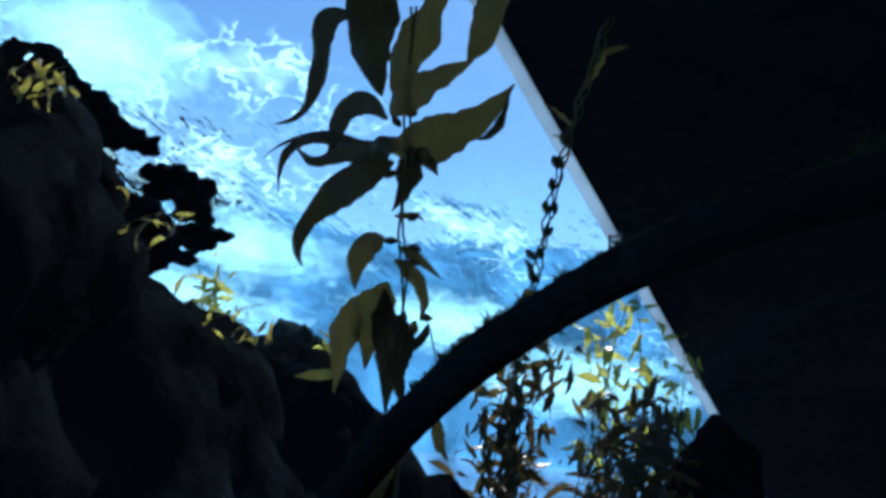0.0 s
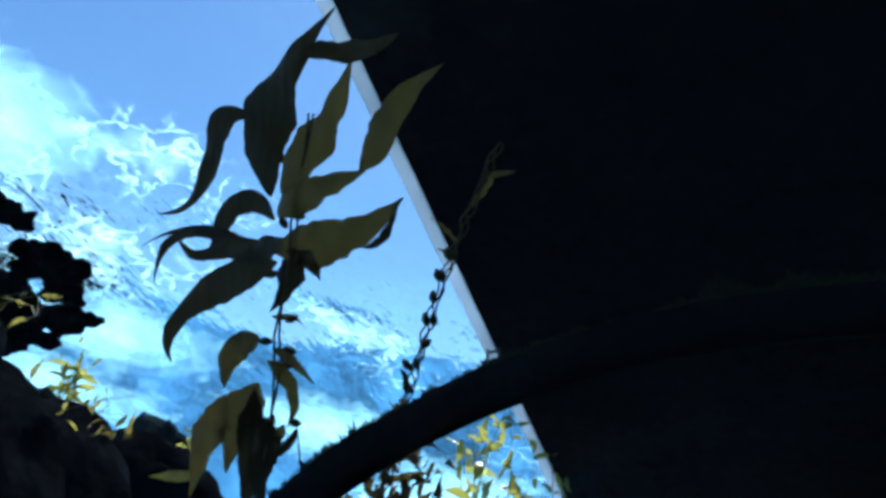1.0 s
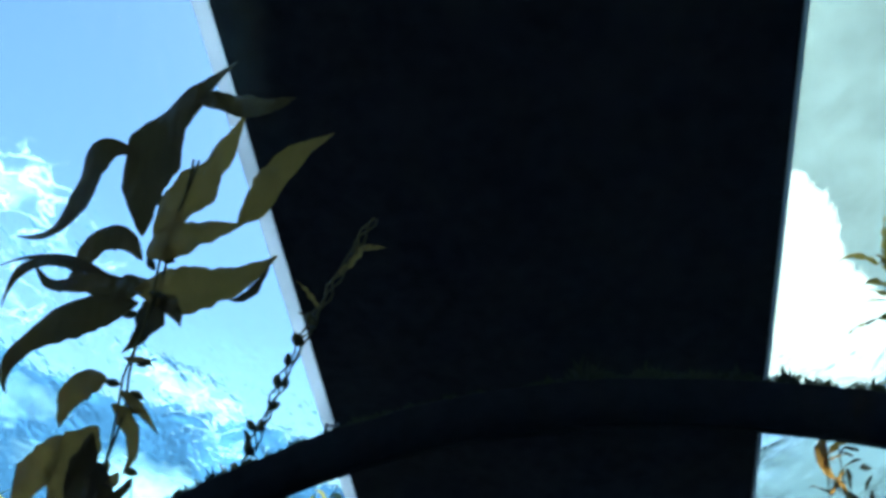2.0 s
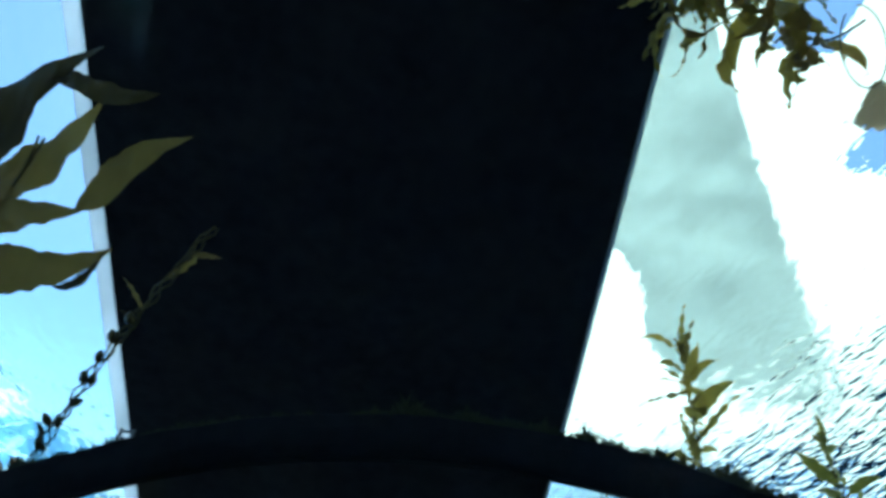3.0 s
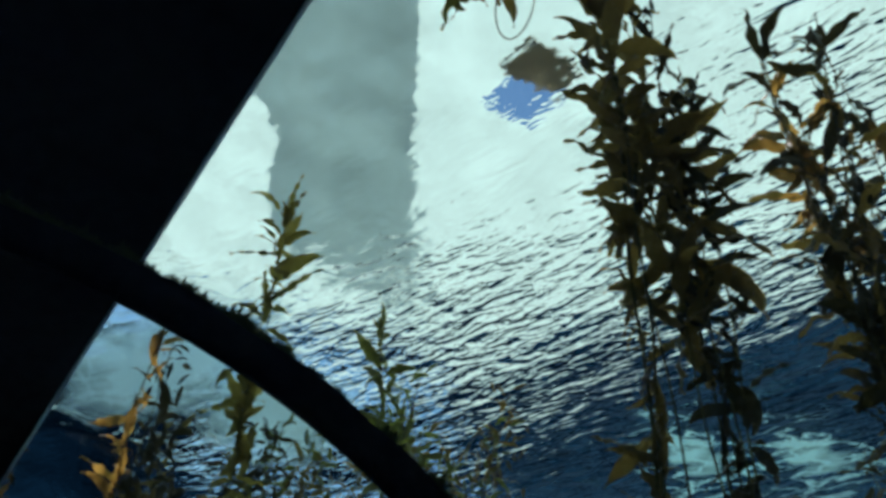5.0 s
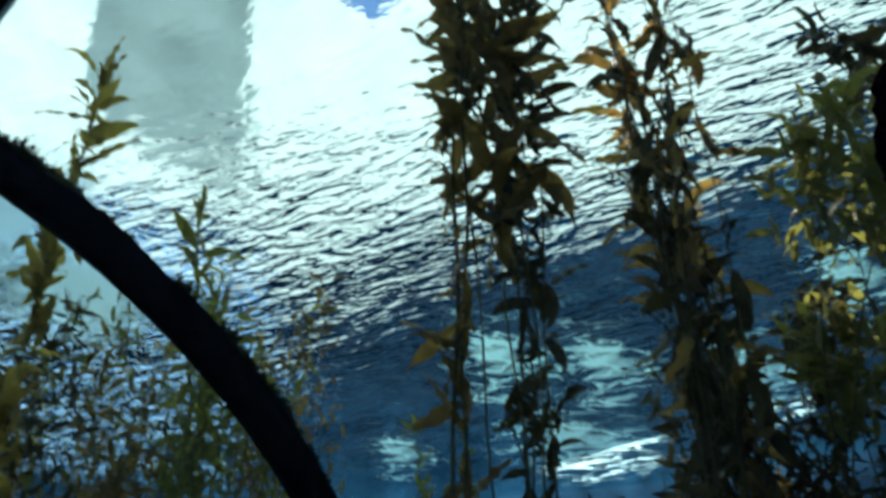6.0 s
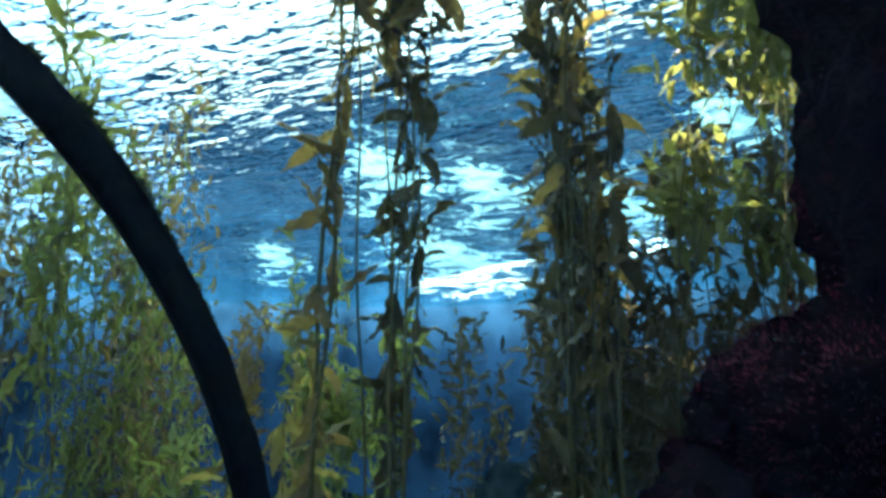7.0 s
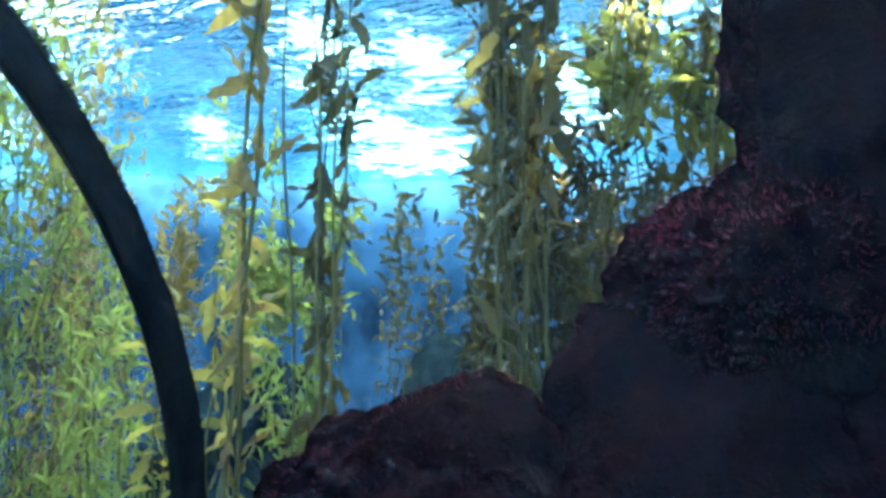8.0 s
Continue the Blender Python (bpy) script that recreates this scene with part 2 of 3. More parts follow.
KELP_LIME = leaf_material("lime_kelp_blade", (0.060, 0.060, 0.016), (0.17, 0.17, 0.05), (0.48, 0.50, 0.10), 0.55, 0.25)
TURF = leaf_material("pink_turf", (0.018, 0.003, 0.005), (0.03, 0.006, 0.009), (0.24, 0.035, 0.065), 0.5, 0.9)
STIPE = leaf_material("kelp_stipe", (0.04, 0.032, 0.008), (0.10, 0.08, 0.02), (0.25, 0.18, 0.03), 0.25)

# ---- mesh helpers ----


def as_mesh(name, bm, smooth=True):
    me = bpy.data.meshes.new(name)
    bm.to_mesh(me)
    bm.free()
    for p in me.polygons:
        p.use_smooth = smooth
    return me


def thing(name, label, category, group="", kind="", at=(0, 0, 0), mesh=None, mat=None):
    ob = new(name, mesh)
    ob.location = at
    if mesh and mat:
        mesh.materials.append(mat)
    return tagged(ob, label, category, group, kind)


def part(name, me, mat, parent, label="", m=None):
    ob = new(name, me)
    if mat and not me.materials:
        me.materials.append(mat)
    ob.parent = parent
    if m is not None:
        ob.matrix_basis = m
    return tagged(ob, label)


def box_bm(x0, x1, y0, y1, z0, z1, bevel=0.02, bm=None):
    bm = bm or bmesh.new()
    vs = bmesh.ops.create_cube(bm, size=1)["verts"]
    for v in vs:
        v.co = Vector(((x0, x1)[v.co.x > 0], (y0, y1)[v.co.y > 0], (z0, z1)[v.co.z > 0]))
    if bevel:
        bmesh.ops.bevel(bm, geom=list({e for v in vs for e in v.link_edges}), offset=bevel, segments=2, affect="EDGES")
    return bm


def tube_bm(points, radii, sides=7, bm=None):
    bm = bm or bmesh.new()
    rings = []
    for i, p in enumerate(points):
        d = (points[min(i + 1, len(points) - 1)] - points[max(i - 1, 0)]).normalized()
        side = d.orthogonal().normalized() if i == 0 else (side - d * side.dot(d)).normalized()
        up = d.cross(side)
        rings.append([bm.verts.new(p + (side * math.cos(k * math.tau / sides) + up * math.sin(k * math.tau / sides)) * radii[i])
                      for k in range(sides)])
    for a, b in zip(rings, rings[1:]):
        for k in range(sides):
            bm.faces.new((a[k], a[(k + 1) % sides], b[(k + 1) % sides], b[k]))
    bm.faces.new(rings[0][::-1])
    bm.faces.new(rings[-1])
    return bm


# ---- setting ----
SURFACE = 6.6

n = 150
bm = bmesh.new()
bmesh.ops.create_grid(bm, x_segments=n, y_segments=n, size=26)
for v in bm.verts:
    v.co.z = 0.05 * noise.noise(v.co * 0.7) + 0.03 * noise.noise(v.co * 1.7)
water = thing("water", "clear rippled sea water surface seen from below", "water", kind="structure", at=(0, 2, SURFACE),
              mesh=as_mesh("water", bm), mat=WATER)
water.visible_shadow = False

bm = bmesh.new()
bmesh.ops.create_grid(bm, x_segments=80, y_segments=80, size=26)
for v in bm.verts:
    v.co.z = 0.25 * noise.noise(v.co * 0.5) + 0.06 * noise.noise(v.co * 2.1)
thing("ground", "dark coarse sand seabed of the kelp tank", "seabed", kind="structure", at=(0, 2, -1.0), mesh=as_mesh("ground", bm), mat=SAND)

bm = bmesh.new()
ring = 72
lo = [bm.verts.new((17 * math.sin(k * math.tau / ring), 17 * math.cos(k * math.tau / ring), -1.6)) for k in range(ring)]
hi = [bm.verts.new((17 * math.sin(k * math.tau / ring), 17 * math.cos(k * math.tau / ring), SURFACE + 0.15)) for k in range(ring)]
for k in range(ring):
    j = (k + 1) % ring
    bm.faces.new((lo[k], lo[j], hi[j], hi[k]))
backdrop = thing("backdrop", "glowing deep blue backdrop with haze in its colour", "water distance", kind="structure", at=(0, 2, 0), mesh=as_mesh("backdrop", bm), mat=DISTANCE)

# overhead beam that slopes away into the tank: soffit with its shade in the colour, pale edge strips
SLOPE = -0.1907


def sloped_slab(x0, x1, y0, y1, z_low, z_high, bevel=0.02):
    """A slab along y whose height is given at y = 0.787 and falls with the slope."""
    bm = box_bm(x0, x1, y0, y1, z_low, z_high, bevel)
    bmesh.ops.subdivide_edges(bm, edges=[e for e in bm.edges if abs(e.verts[0].co.y - e.verts[1].co.y) > 3], cuts=30)
    for v in bm.verts:
        v.co.z += (v.co.y - 0.787) * SLOPE
    return bm


beam = thing("overhead_beam", "wide black concrete beam with pale lips spanning the tank", "beam", at=(0, 0, 0))
part("soffit", as_mesh("soffit", sloped_slab(-1.927, 1.006, -6, 15.5, 5.726, 6.25), False), CONCRETE_SHADED, beam)
# made-up translucent strips that imitate light on the beam's edges
part("lip", as_mesh("lip", sloped_slab(-2.022, -1.929, -6, 15.5, 5.74, 5.765, 0.004), False), LIT_EDGE, beam, "translucent strip added for the beam's lit edge")
part("lip", as_mesh("lip", sloped_slab(1.008, 1.033, -6, 15.5, 5.74, 5.765, 0.004), False), LIT_EDGE, beam, "translucent strip added for the beam's lit edge")
bm = bmesh.new()
for a, b in (((0, -0.02), (0, -0.2)), ((0, -0.2), (0.12, -0.2)), ((0.12, -0.2), (0.12, -0.02)), ((0, -0.05), (0.12, -0.05))):
    tube_bm([Vector((a[0], 0, a[1])), Vector((b[0], 0, b[1]))], [0.016, 0.016], 6, bm)
part("bracket", as_mesh("bracket", bm), STEEL, beam, "small square steel bracket", pose(-1.945, 5.133, 4.846) @ Matrix.Scale(0.7, 4))

# viewing tunnel: floor, back vault, black joint rib
RIB_X, RIB_Y, RIB_Z, RIB_R = 0.059, 2.007, 0.694, 1.90


def vault_bm(x, z, r_in, r_out, y0, y1, segs=64, a0=0.0, a1=math.pi):
    bm = bmesh.new()
    rows = []
    for k in range(segs + 1):
        a = a0 + (a1 - a0) * k / segs
        c, s = math.cos(a), math.sin(a)
        rows.append([bm.verts.new((x + c * r, y, z + s * r)) for r, y in ((r_in, y0), (r_out, y0), (r_out, y1), (r_in, y1))])
    for p, q in zip(rows, rows[1:]):
        for k in range(4):
            bm.faces.new((p[k], p[(k + 1) % 4], q[(k + 1) % 4], q[k]))
    bm.faces.new(rows[0])
    bm.faces.new(rows[-1][::-1])
    bmesh.ops.recalc_face_normals(bm, faces=bm.faces)
    return bm


thing("floor", "dark carpeted floor of the viewing tunnel", "floor", kind="structure",
      mesh=as_mesh("floor", box_bm(-2.0, 2.3, -5, 4.0, -0.15, 0.0, 0), False), mat=CARPET)
thing("ceiling", "dark painted vault over the tunnel entrance", "ceiling", kind="structure",
      mesh=as_mesh("ceiling", vault_bm(0.144, 0.95, 1.90, 2.12, -5.0, -1.3)), mat=WALL_DARK)
for nm, x0, x1 in (("wall_west", -1.98, -1.758), ("wall_east", 2.046, 2.27)):
    thing(nm, "dark painted side wall of the tunnel entrance", "wall", kind="structure",
          mesh=as_mesh(nm, box_bm(x0, x1, -5, -1.3, 0, 0.95, 0), False), mat=WALL_DARK)
thing("wall_south", "dark painted end wall of the tunnel", "wall", kind="structure",
      mesh=as_mesh("wall_south", box_bm(-2.0, 2.3, -5.2, -5.0, 0, 3.1, 0), False), mat=WALL_DARK)
for nm, x0, x1 in (("baseboard_west", -1.90, -1.70), ("baseboard_east", 1.99, 2.19)):
    thing(nm, "low black curb that carries the tunnel glazing", "curb", kind="structure",
          mesh=as_mesh(nm, box_bm(x0, x1, -1.298, 4.0, 0, 0.35, 0.02), False), mat=WALL_DARK)

glazing = thing("window_1", "clear curved acrylic tunnel glazing with a faint haze film", "tunnel window", kind="structure", at=(RIB_X, RIB_Y, RIB_Z),
                mesh=as_mesh("window_1", vault_bm(0, 0, 1.825, 1.86, -2.7, 5.0, 72, -0.35, math.pi + 0.35)), mat=GLAZING)
glazing.rotation_euler = (radians(20.75), 0, radians(-11.33))
glazing.visible_shadow = False
rib = thing("tunnel_rib", "black arched joint rib overgrown with fuzzy algae", "arch rib", at=(RIB_X, RIB_Y, RIB_Z))
rib.rotation_euler = (radians(20.75), 0, radians(-11.33))
bm = vault_bm(0, 0, RIB_R - 0.034, RIB_R + 0.034, -0.03, 0.03, 110, -0.5, math.pi + 0.5)
for v in bm.verts:
    r = math.hypot(v.co.x, v.co.z)
    if r > RIB_R:
        k = 1 + 0.012 * noise.noise(v.co * 9) / r
        v.co.x *= k
        v.co.z *= k
part("bar", as_mesh("bar", bm), BLACK_RUBBER, rib)
# felt of short algae on the water side of the rib
rng = random.Random(4)
verts, faces = [], []
for i in range(42000):
    a = rng.uniform(-0.3, math.pi + 0.3)
    dens = 0.35 + 0.7 * noise.noise(Vector((a * 5, 3, 0))) + 0.6 * noise.noise(Vector((a * 26, 9, 0))) + 0.8 * noise.noise(Vector((a * 75, 5, 0)))
    if rng.random() > dens + 0.2:
        continue
    y = rng.uniform(-0.028, 0.028)
    h = rng.uniform(0.006, 0.032) * (0.4 + max(dens, 0.0) * 1.3)
    h *= 0.12 + 0.85 * min(1.0, max(0.0, (a - 0.65) / 0.4)) if a < 1.571 else 0.5 + 0.4 * max(0.0, -math.sin(2 * a))
    lean = rng.gauss(0, 0.7)
    w = rng.uniform(0.0015, 0.004)
    base = Vector((math.cos(a), 0, math.sin(a)))
    tang = Vector((-base.z, 0, base.x))
    p = base * (RIB_R + 0.03) + Vector((0, y, 0))
    tip = p + (base + tang * lean + Vector((0, rng.gauss(0, 0.4), 0))).normalized() * h
    mid = (p + tip) / 2 + tang * rng.gauss(0, 0.004)
    j = len(verts)
    verts += [p - tang * w, p + tang * w, mid + tang * w, mid - tang * w, tip]
    faces += [(j, j + 1, j + 2, j + 3), (j + 3, j + 2, j + 4)]
me = bpy.data.meshes.new("algae")
me.from_pydata(verts, [], faces)
tagged(part("algae", me, ALGAE, rib, "short dark green algae turf"), kind="stuff")

# above the water: made-up canvas roof on steel tubes for a pale wall, and a dark wall behind
canopy = thing("canvas_canopy", "made-up canvas canopy for a wall, sunlit cream and shaded grey", "canopy", at=(0, 0, 10.0))
verts, faces = [], []
cell, nx, ny = 0.85, 14, 24
hole = {(5, 9), (3, 7)}
for i in range(nx):
    for j in range(ny):
        if (i, j) in hole:
            continue
        x, y, k = 1.0 + i * cell, -2.0 + j * cell, len(verts)
        verts += [(x, y, 0), (x + cell, y, 0), (x + cell, y + cell, 0), (x, y + cell, 0)]
        faces.append((k, k + 1, k + 2, k + 3))
me = bpy.data.meshes.new("cream_canvas")
me.from_pydata(verts, [], faces)
part("canvas", me, CANOPY_CREAM, canopy, "sunlit cream canvas")
# grey polygon paints the shaded part of the wall
bm = bmesh.new()
bm.faces.new([bm.verts.new(c) for c in ((0.2, 3.0, -0.06), (1.84, 3.0, -0.06), (8.0, 12.6, -0.06), (5.2, 12.6, -0.06), (3.75, 10.6, -0.06), (3.3, 9.3, -0.06), (2.75, 8.5, -0.06), (0.2, 8.0, -0.06))])
part("shade_strip", as_mesh("shade_strip", bm), CANOPY_SHADED, canopy, "grey canvas for the wall's shaded part")
part("flap", as_mesh("flap", box_bm(4.95, 5.9, 5.05, 5.75, -0.12, -0.07, 0.01), False), BOARD, canopy, "brown canvas flap beside an opening")
for i in (0, nx):
    x = 0.75 + i * cell
    part("tube", as_mesh("tube", tube_bm([Vector((x, -2, 0.08)), Vector((x, -2 + ny * cell, 0.08))], [0.04, 0.04])), STEEL, canopy, "steel tube")
for i in (0, nx):
    x = 0.75 + i * cell
    part("post", as_mesh("post", tube_bm([Vector((x, 18.4, -3.2)), Vector((x, 18.4, 0.06))], [0.05, 0.05])), STEEL, canopy, "steel post")

# unseen block added to hide bright sky and darken the far surface
building = thing("building", "made-up blue-grey building that keeps low sky off the water", "building", at=(0, 0, 0))
part("wall", as_mesh("building_wall", box_bm(17.6, 19, -22, 26, 5.0, 15.0, 0.05), False), BUILDING, building)
part("roof", as_mesh("building_roof", box_bm(17.3, 19.3, -22.3, 26.3, 15.0, 15.3, 0.05), False), CONCRETE_PALE, building)


def foam(x, y, sx, sy, turn, mat=None):
    bm = bmesh.new()
    bmesh.ops.create_grid(bm, x_segments=40, y_segments=40, size=1.0)
    for v in bm.verts:
        v.co = Vector((v.co.x * sx, v.co.y * sy, 0.03 * noise.noise(Vector((v.co.x * 6, v.co.y * 6, x)))))
    ob = thing("foam", "white surge foam and painted brightness on the water surface", "foam", "foam patches", "stuff", (x, y, SURFACE - 0.09), as_mesh("foam", bm), mat or FOAM)
    ob.rotation_euler = (0, 0, radians(turn))
    return ob


foam(-6.0, 3.3, 1.5, 1.2, 20, FOAM_CLOUD)
foam(-7.5, 6.6, 2.0, 1.3, 35, FOAM_CLOUD)
foam(-6.4, 5.2, 1.5, 1.1, 30)
foam(-7.0, 3.6, 1.8, 1.4, 10)
foam(-9.6, 7.6, 2.4, 1.8, 40, FOAM_CLOUD)
foam(-4.9, 4.2, 1.3, 0.8, 60)
foam(-4.4, 7.4, 1.6, 0.6, 80)
# the next five paint brightness on a surface that stays too dark
foam(-6.0, 9.6, 2.2, 1.5, 60, FOAM_CLOUD)
foam(-2.5, 11.5, 2.6, 1.6, 80)
foam(2.3, 8.6, 1.3, 2.6, 10, BRIGHT_VEIL)
foam(3.9, 9.0, 1.2, 2.0, -25, BRIGHT_VEIL)
foam(-5.2, 12.2, 2.6, 2.4, 30, FOAM_CLOUD)
foam(10.9, 10.5, 1.8, 0.9, 44, FOAM_THIN)
foam(9.1, 6.7, 2.4, 1.2, 36, FOAM_THIN)
foam(10.3, 5.7, 2.2, 1.1, 29, FOAM_THIN)
foam(12.6, 7.8, 2.8, 2.2, 32, FOAM_THIN)
foam(10.2, 2.1, 1.8, 0.9, 12, FOAM_THIN)
foam(12.0, 4.3, 2.8, 1.6, 20, FOAM_THIN)

# ---- rocks ----


def boulder(x, y, z, sx, sy, sz, mat, label, seed, rough=0.35, turn=0, turf=0):
    bm = bmesh.new()
    bmesh.ops.create_icosphere(bm, subdivisions=6 if turf else 5 if sz > 0.5 else 3, radius=1)
    off = Vector((seed * 7.3, seed * 3.1, seed * 1.7))
    small = min(sx, sy, sz)
    for v in bm.verts:
        q = Vector((v.co.x * sx, v.co.y * sy, v.co.z * sz))
        out = Vector((v.co.x / sx, v.co.y / sy, v.co.z / sz)).normalized()
        p = q * 1.3 + off
        v.co = q + out * (rough * small * (1.2 * noise.noise(p) + 0.6 * noise.noise(p * 2.3) + 0.3 * noise.noise(p * 5.1) - 0.5 * abs(noise.noise(p * 3.1 + off))) + 0.045 * noise.noise(p * 9) + 0.022 * noise.noise(p * 24))
    bm.normal_update()
    spots = [(v.co.copy(), v.normal.copy()) for v in bm.verts]
    ob = thing("boulder", label, "rock", "rocks", "", (x, y, z), as_mesh("boulder", bm), mat)
    ob.rotation_euler = (0, 0, radians(turn))
    if turf:
        rng = random.Random(seed)
        verts, faces = [], []
        for co, nrm in spots * turf:
            if noise.noise(co * 5 + off) + 0.3 < rng.random() * 0.7:
                continue
            side = nrm.orthogonal().normalized()
            side.rotate(Matrix.Rotation(rng.uniform(0, 6.28), 3, nrm))
            p = co + Vector((rng.gauss(0, 0.02), rng.gauss(0, 0.02), rng.gauss(0, 0.02)))
            tip = p + (nrm + side.cross(nrm) * rng.gauss(0, 0.6)).normalized() * rng.uniform(0.003, 0.013)
            k, w = len(verts), rng.uniform(0.0007, 0.0018)
            verts += [p - side * w - nrm * 0.01, p + side * w - nrm * 0.01, tip + side * w * 0.5, tip - side * w * 0.5]
            faces.append((k, k + 1, k + 2, k + 3))
        me = bpy.data.meshes.new("turf")
        me.from_pydata(verts, [], faces)
        tagged(part("turf", me, TURF, ob, "fuzzy pink coralline turf"), kind="stuff")
    return ob


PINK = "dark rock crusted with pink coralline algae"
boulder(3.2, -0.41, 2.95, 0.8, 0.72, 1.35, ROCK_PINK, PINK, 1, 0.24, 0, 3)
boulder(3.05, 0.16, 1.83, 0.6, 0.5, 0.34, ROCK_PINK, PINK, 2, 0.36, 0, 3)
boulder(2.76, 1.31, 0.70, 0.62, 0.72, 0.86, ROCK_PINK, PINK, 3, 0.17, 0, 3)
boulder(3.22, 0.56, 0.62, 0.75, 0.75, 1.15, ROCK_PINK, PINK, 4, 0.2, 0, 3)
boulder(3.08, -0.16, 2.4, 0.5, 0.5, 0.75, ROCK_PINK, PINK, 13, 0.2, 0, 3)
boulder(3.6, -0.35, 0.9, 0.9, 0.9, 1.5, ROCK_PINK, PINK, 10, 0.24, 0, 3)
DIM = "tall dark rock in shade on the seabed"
boulder(-3.65, 1.8, 1.4, 1.0, 0.95, 2.75, ROCK_SHADED, DIM, 5, 0.2)
boulder(-3.3, 2.8, 1.2, 0.85, 0.85, 2.35, ROCK_SHADED, DIM, 6, 0.2)
boulder(-3.0, 3.7, 0.95, 0.9, 0.8, 2.35, ROCK_SHADED, DIM, 7, 0.2)
boulder(-2.45, 4.05, 0.8, 0.75, 0.6, 2.0, ROCK_SHADED, DIM, 9, 0.2)
boulder(-1.5, 6.0, 1.4, 0.55, 0.5, 2.35, ROCK_SHADED, DIM, 8, 0.3)
boulder(-3.6, 2.15, 2.2, 0.46, 0.44, 1.75, ROCK_SHADED, DIM, 11, 0.3)
boulder(-3.2, 3.7, 1.5, 0.62, 0.6, 2.0, ROCK_SHADED, DIM, 12, 0.28)

DEEP = "dim rock with the blue distance's haze in its colour"
boulder(8.6, 4.4, 0.3, 1.0, 0.8, 2.0, ROCK_HAZED, DEEP, 46, 0.4)
boulder(7.6, 6.6, 0.2, 1.2, 0.9, 1.9, ROCK_HAZED, DEEP, 47, 0.4)
boulder(9.6, 2.6, 0.4, 0.9, 0.9, 2.3, ROCK_HAZED, DEEP, 48, 0.4)
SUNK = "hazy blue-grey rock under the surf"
boulder(-4.9, 5.3, 2.6, 0.9, 0.7, 1.95, ROCK_HAZED, SUNK, 43, 0.3)
boulder(-6.0, 5.4, 2.5, 0.9, 0.8, 2.3, ROCK_HAZED, SUNK, 44, 0.35)
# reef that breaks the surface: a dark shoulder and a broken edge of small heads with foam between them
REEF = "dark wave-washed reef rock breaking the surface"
boulder(-8.2, 4.2, 5.95, 0.85, 1.0, 0.7, ROCK_SHADED, REEF, 41, 0.5, 20)
boulder(-7.8, 5.3, 5.95, 0.45, 0.5, 0.55, ROCK_SHADED, REEF, 49, 0.6, 70)
boulder(-7.9, 2.9, 6.0, 0.9, 0.7, 0.7, ROCK_SHADED, REEF, 42, 0.35, 50)
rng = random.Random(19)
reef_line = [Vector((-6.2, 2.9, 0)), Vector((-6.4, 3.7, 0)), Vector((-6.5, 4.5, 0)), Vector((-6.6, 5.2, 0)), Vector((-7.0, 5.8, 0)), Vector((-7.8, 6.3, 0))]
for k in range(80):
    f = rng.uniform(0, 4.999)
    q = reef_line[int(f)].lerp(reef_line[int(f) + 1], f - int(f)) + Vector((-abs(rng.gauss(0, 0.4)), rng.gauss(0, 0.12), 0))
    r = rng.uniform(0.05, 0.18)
    boulder(q.x, q.y, 6.36 - r * 0.3, r * rng.uniform(0.8, 1.5), r, r * 0.6, ROCK_SHADED, "small dark reef head awash in foam", 100 + k, 0.75, rng.uniform(0, 180))

# ---- kelp ----


def blade_mesh(length, width, droop, curl, seed, segs=12):
    """A long ruffled blade along +x, tapering to the tip."""
    rng = random.Random(seed)
    ph, fr = rng.uniform(0, 6), rng.uniform(2.5, 4)
    twist = rng.uniform(-1.6, 1.6)
    verts, faces = [], []
    pos, ang, side_ang = Vector((0, 0, 0)), 0.0, 0.0
    for i in range(segs + 1):
        u = i / segs
        w = width * 0.5 * (math.sin(math.pi * min(u * 1.0 + 0.04, 1)) ** 0.75) * (1.15 - 0.45 * u) + 0.003
        ang = -droop * u * u
        side_ang = curl * u
        tw = twist * u
        for s in (-1, -0.5, 0, 0.5, 1):
            ruff = 0.17 * width * abs(s) * math.sin(u * math.tau * fr + ph + s * 1.3)
            loc = Vector((0, s * w, ruff - 0.06 * width * s * s))
            loc = Vector((loc.x, loc.y * math.cos(tw) - loc.z * math.sin(tw), loc.y * math.sin(tw) + loc.z * math.cos(tw)))
            c, sn = math.cos(side_ang), math.sin(side_ang)
            loc = Vector((-loc.y * sn, loc.y * c, loc.z))
            verts.append(tuple(pos + loc))
        pos = pos + Vector((math.cos(ang) * math.cos(side_ang), math.cos(ang) * math.sin(side_ang), math.sin(ang))) * (length / segs)
    for i in range(segs):
        for k in range(4):
            a = i * 5 + k
            faces.append((a, a + 1, a + 6, a + 5))
    me = bpy.data.meshes.new("blade")
    me.from_pydata(verts, [], faces)
    for p in me.polygons:
        p.use_smooth = True
    return me


def bulb_mesh(r=0.014, length=0.045):
    pts = [Vector((length * k / 8, 0, 0)) for k in range(9)]
    return as_mesh("float_bulb", tube_bm(pts, [r * max(0.25, math.sin(math.pi * (0.08 + 0.84 * k / 8))) for k in range(9)], 6))


BLADES = {}
for tone, mat in (("olive", KELP), ("gold", KELP_GOLD), ("dark", KELP_SHADED_BROWN), ("lime", KELP_LIME), ("moss", KELP_MOSS)):
    BLADES[tone] = []
    for s in range(7):
        me = blade_mesh(1.0, (0.26, 0.18, 0.24, 0.16, 0.28, 0.20, 0.22)[s], (0.4, 0.9, 1.4, 1.9, 0.7, 1.1, 2.2)[s], (0.2, -0.4, 0.3, -0.2, 0.8, -0.9, 0.1)[s], 20 + s)
        me.materials.append(mat)
        BLADES[tone].append(me)
SMALL_BLADES, TINY_BLADES = [], []
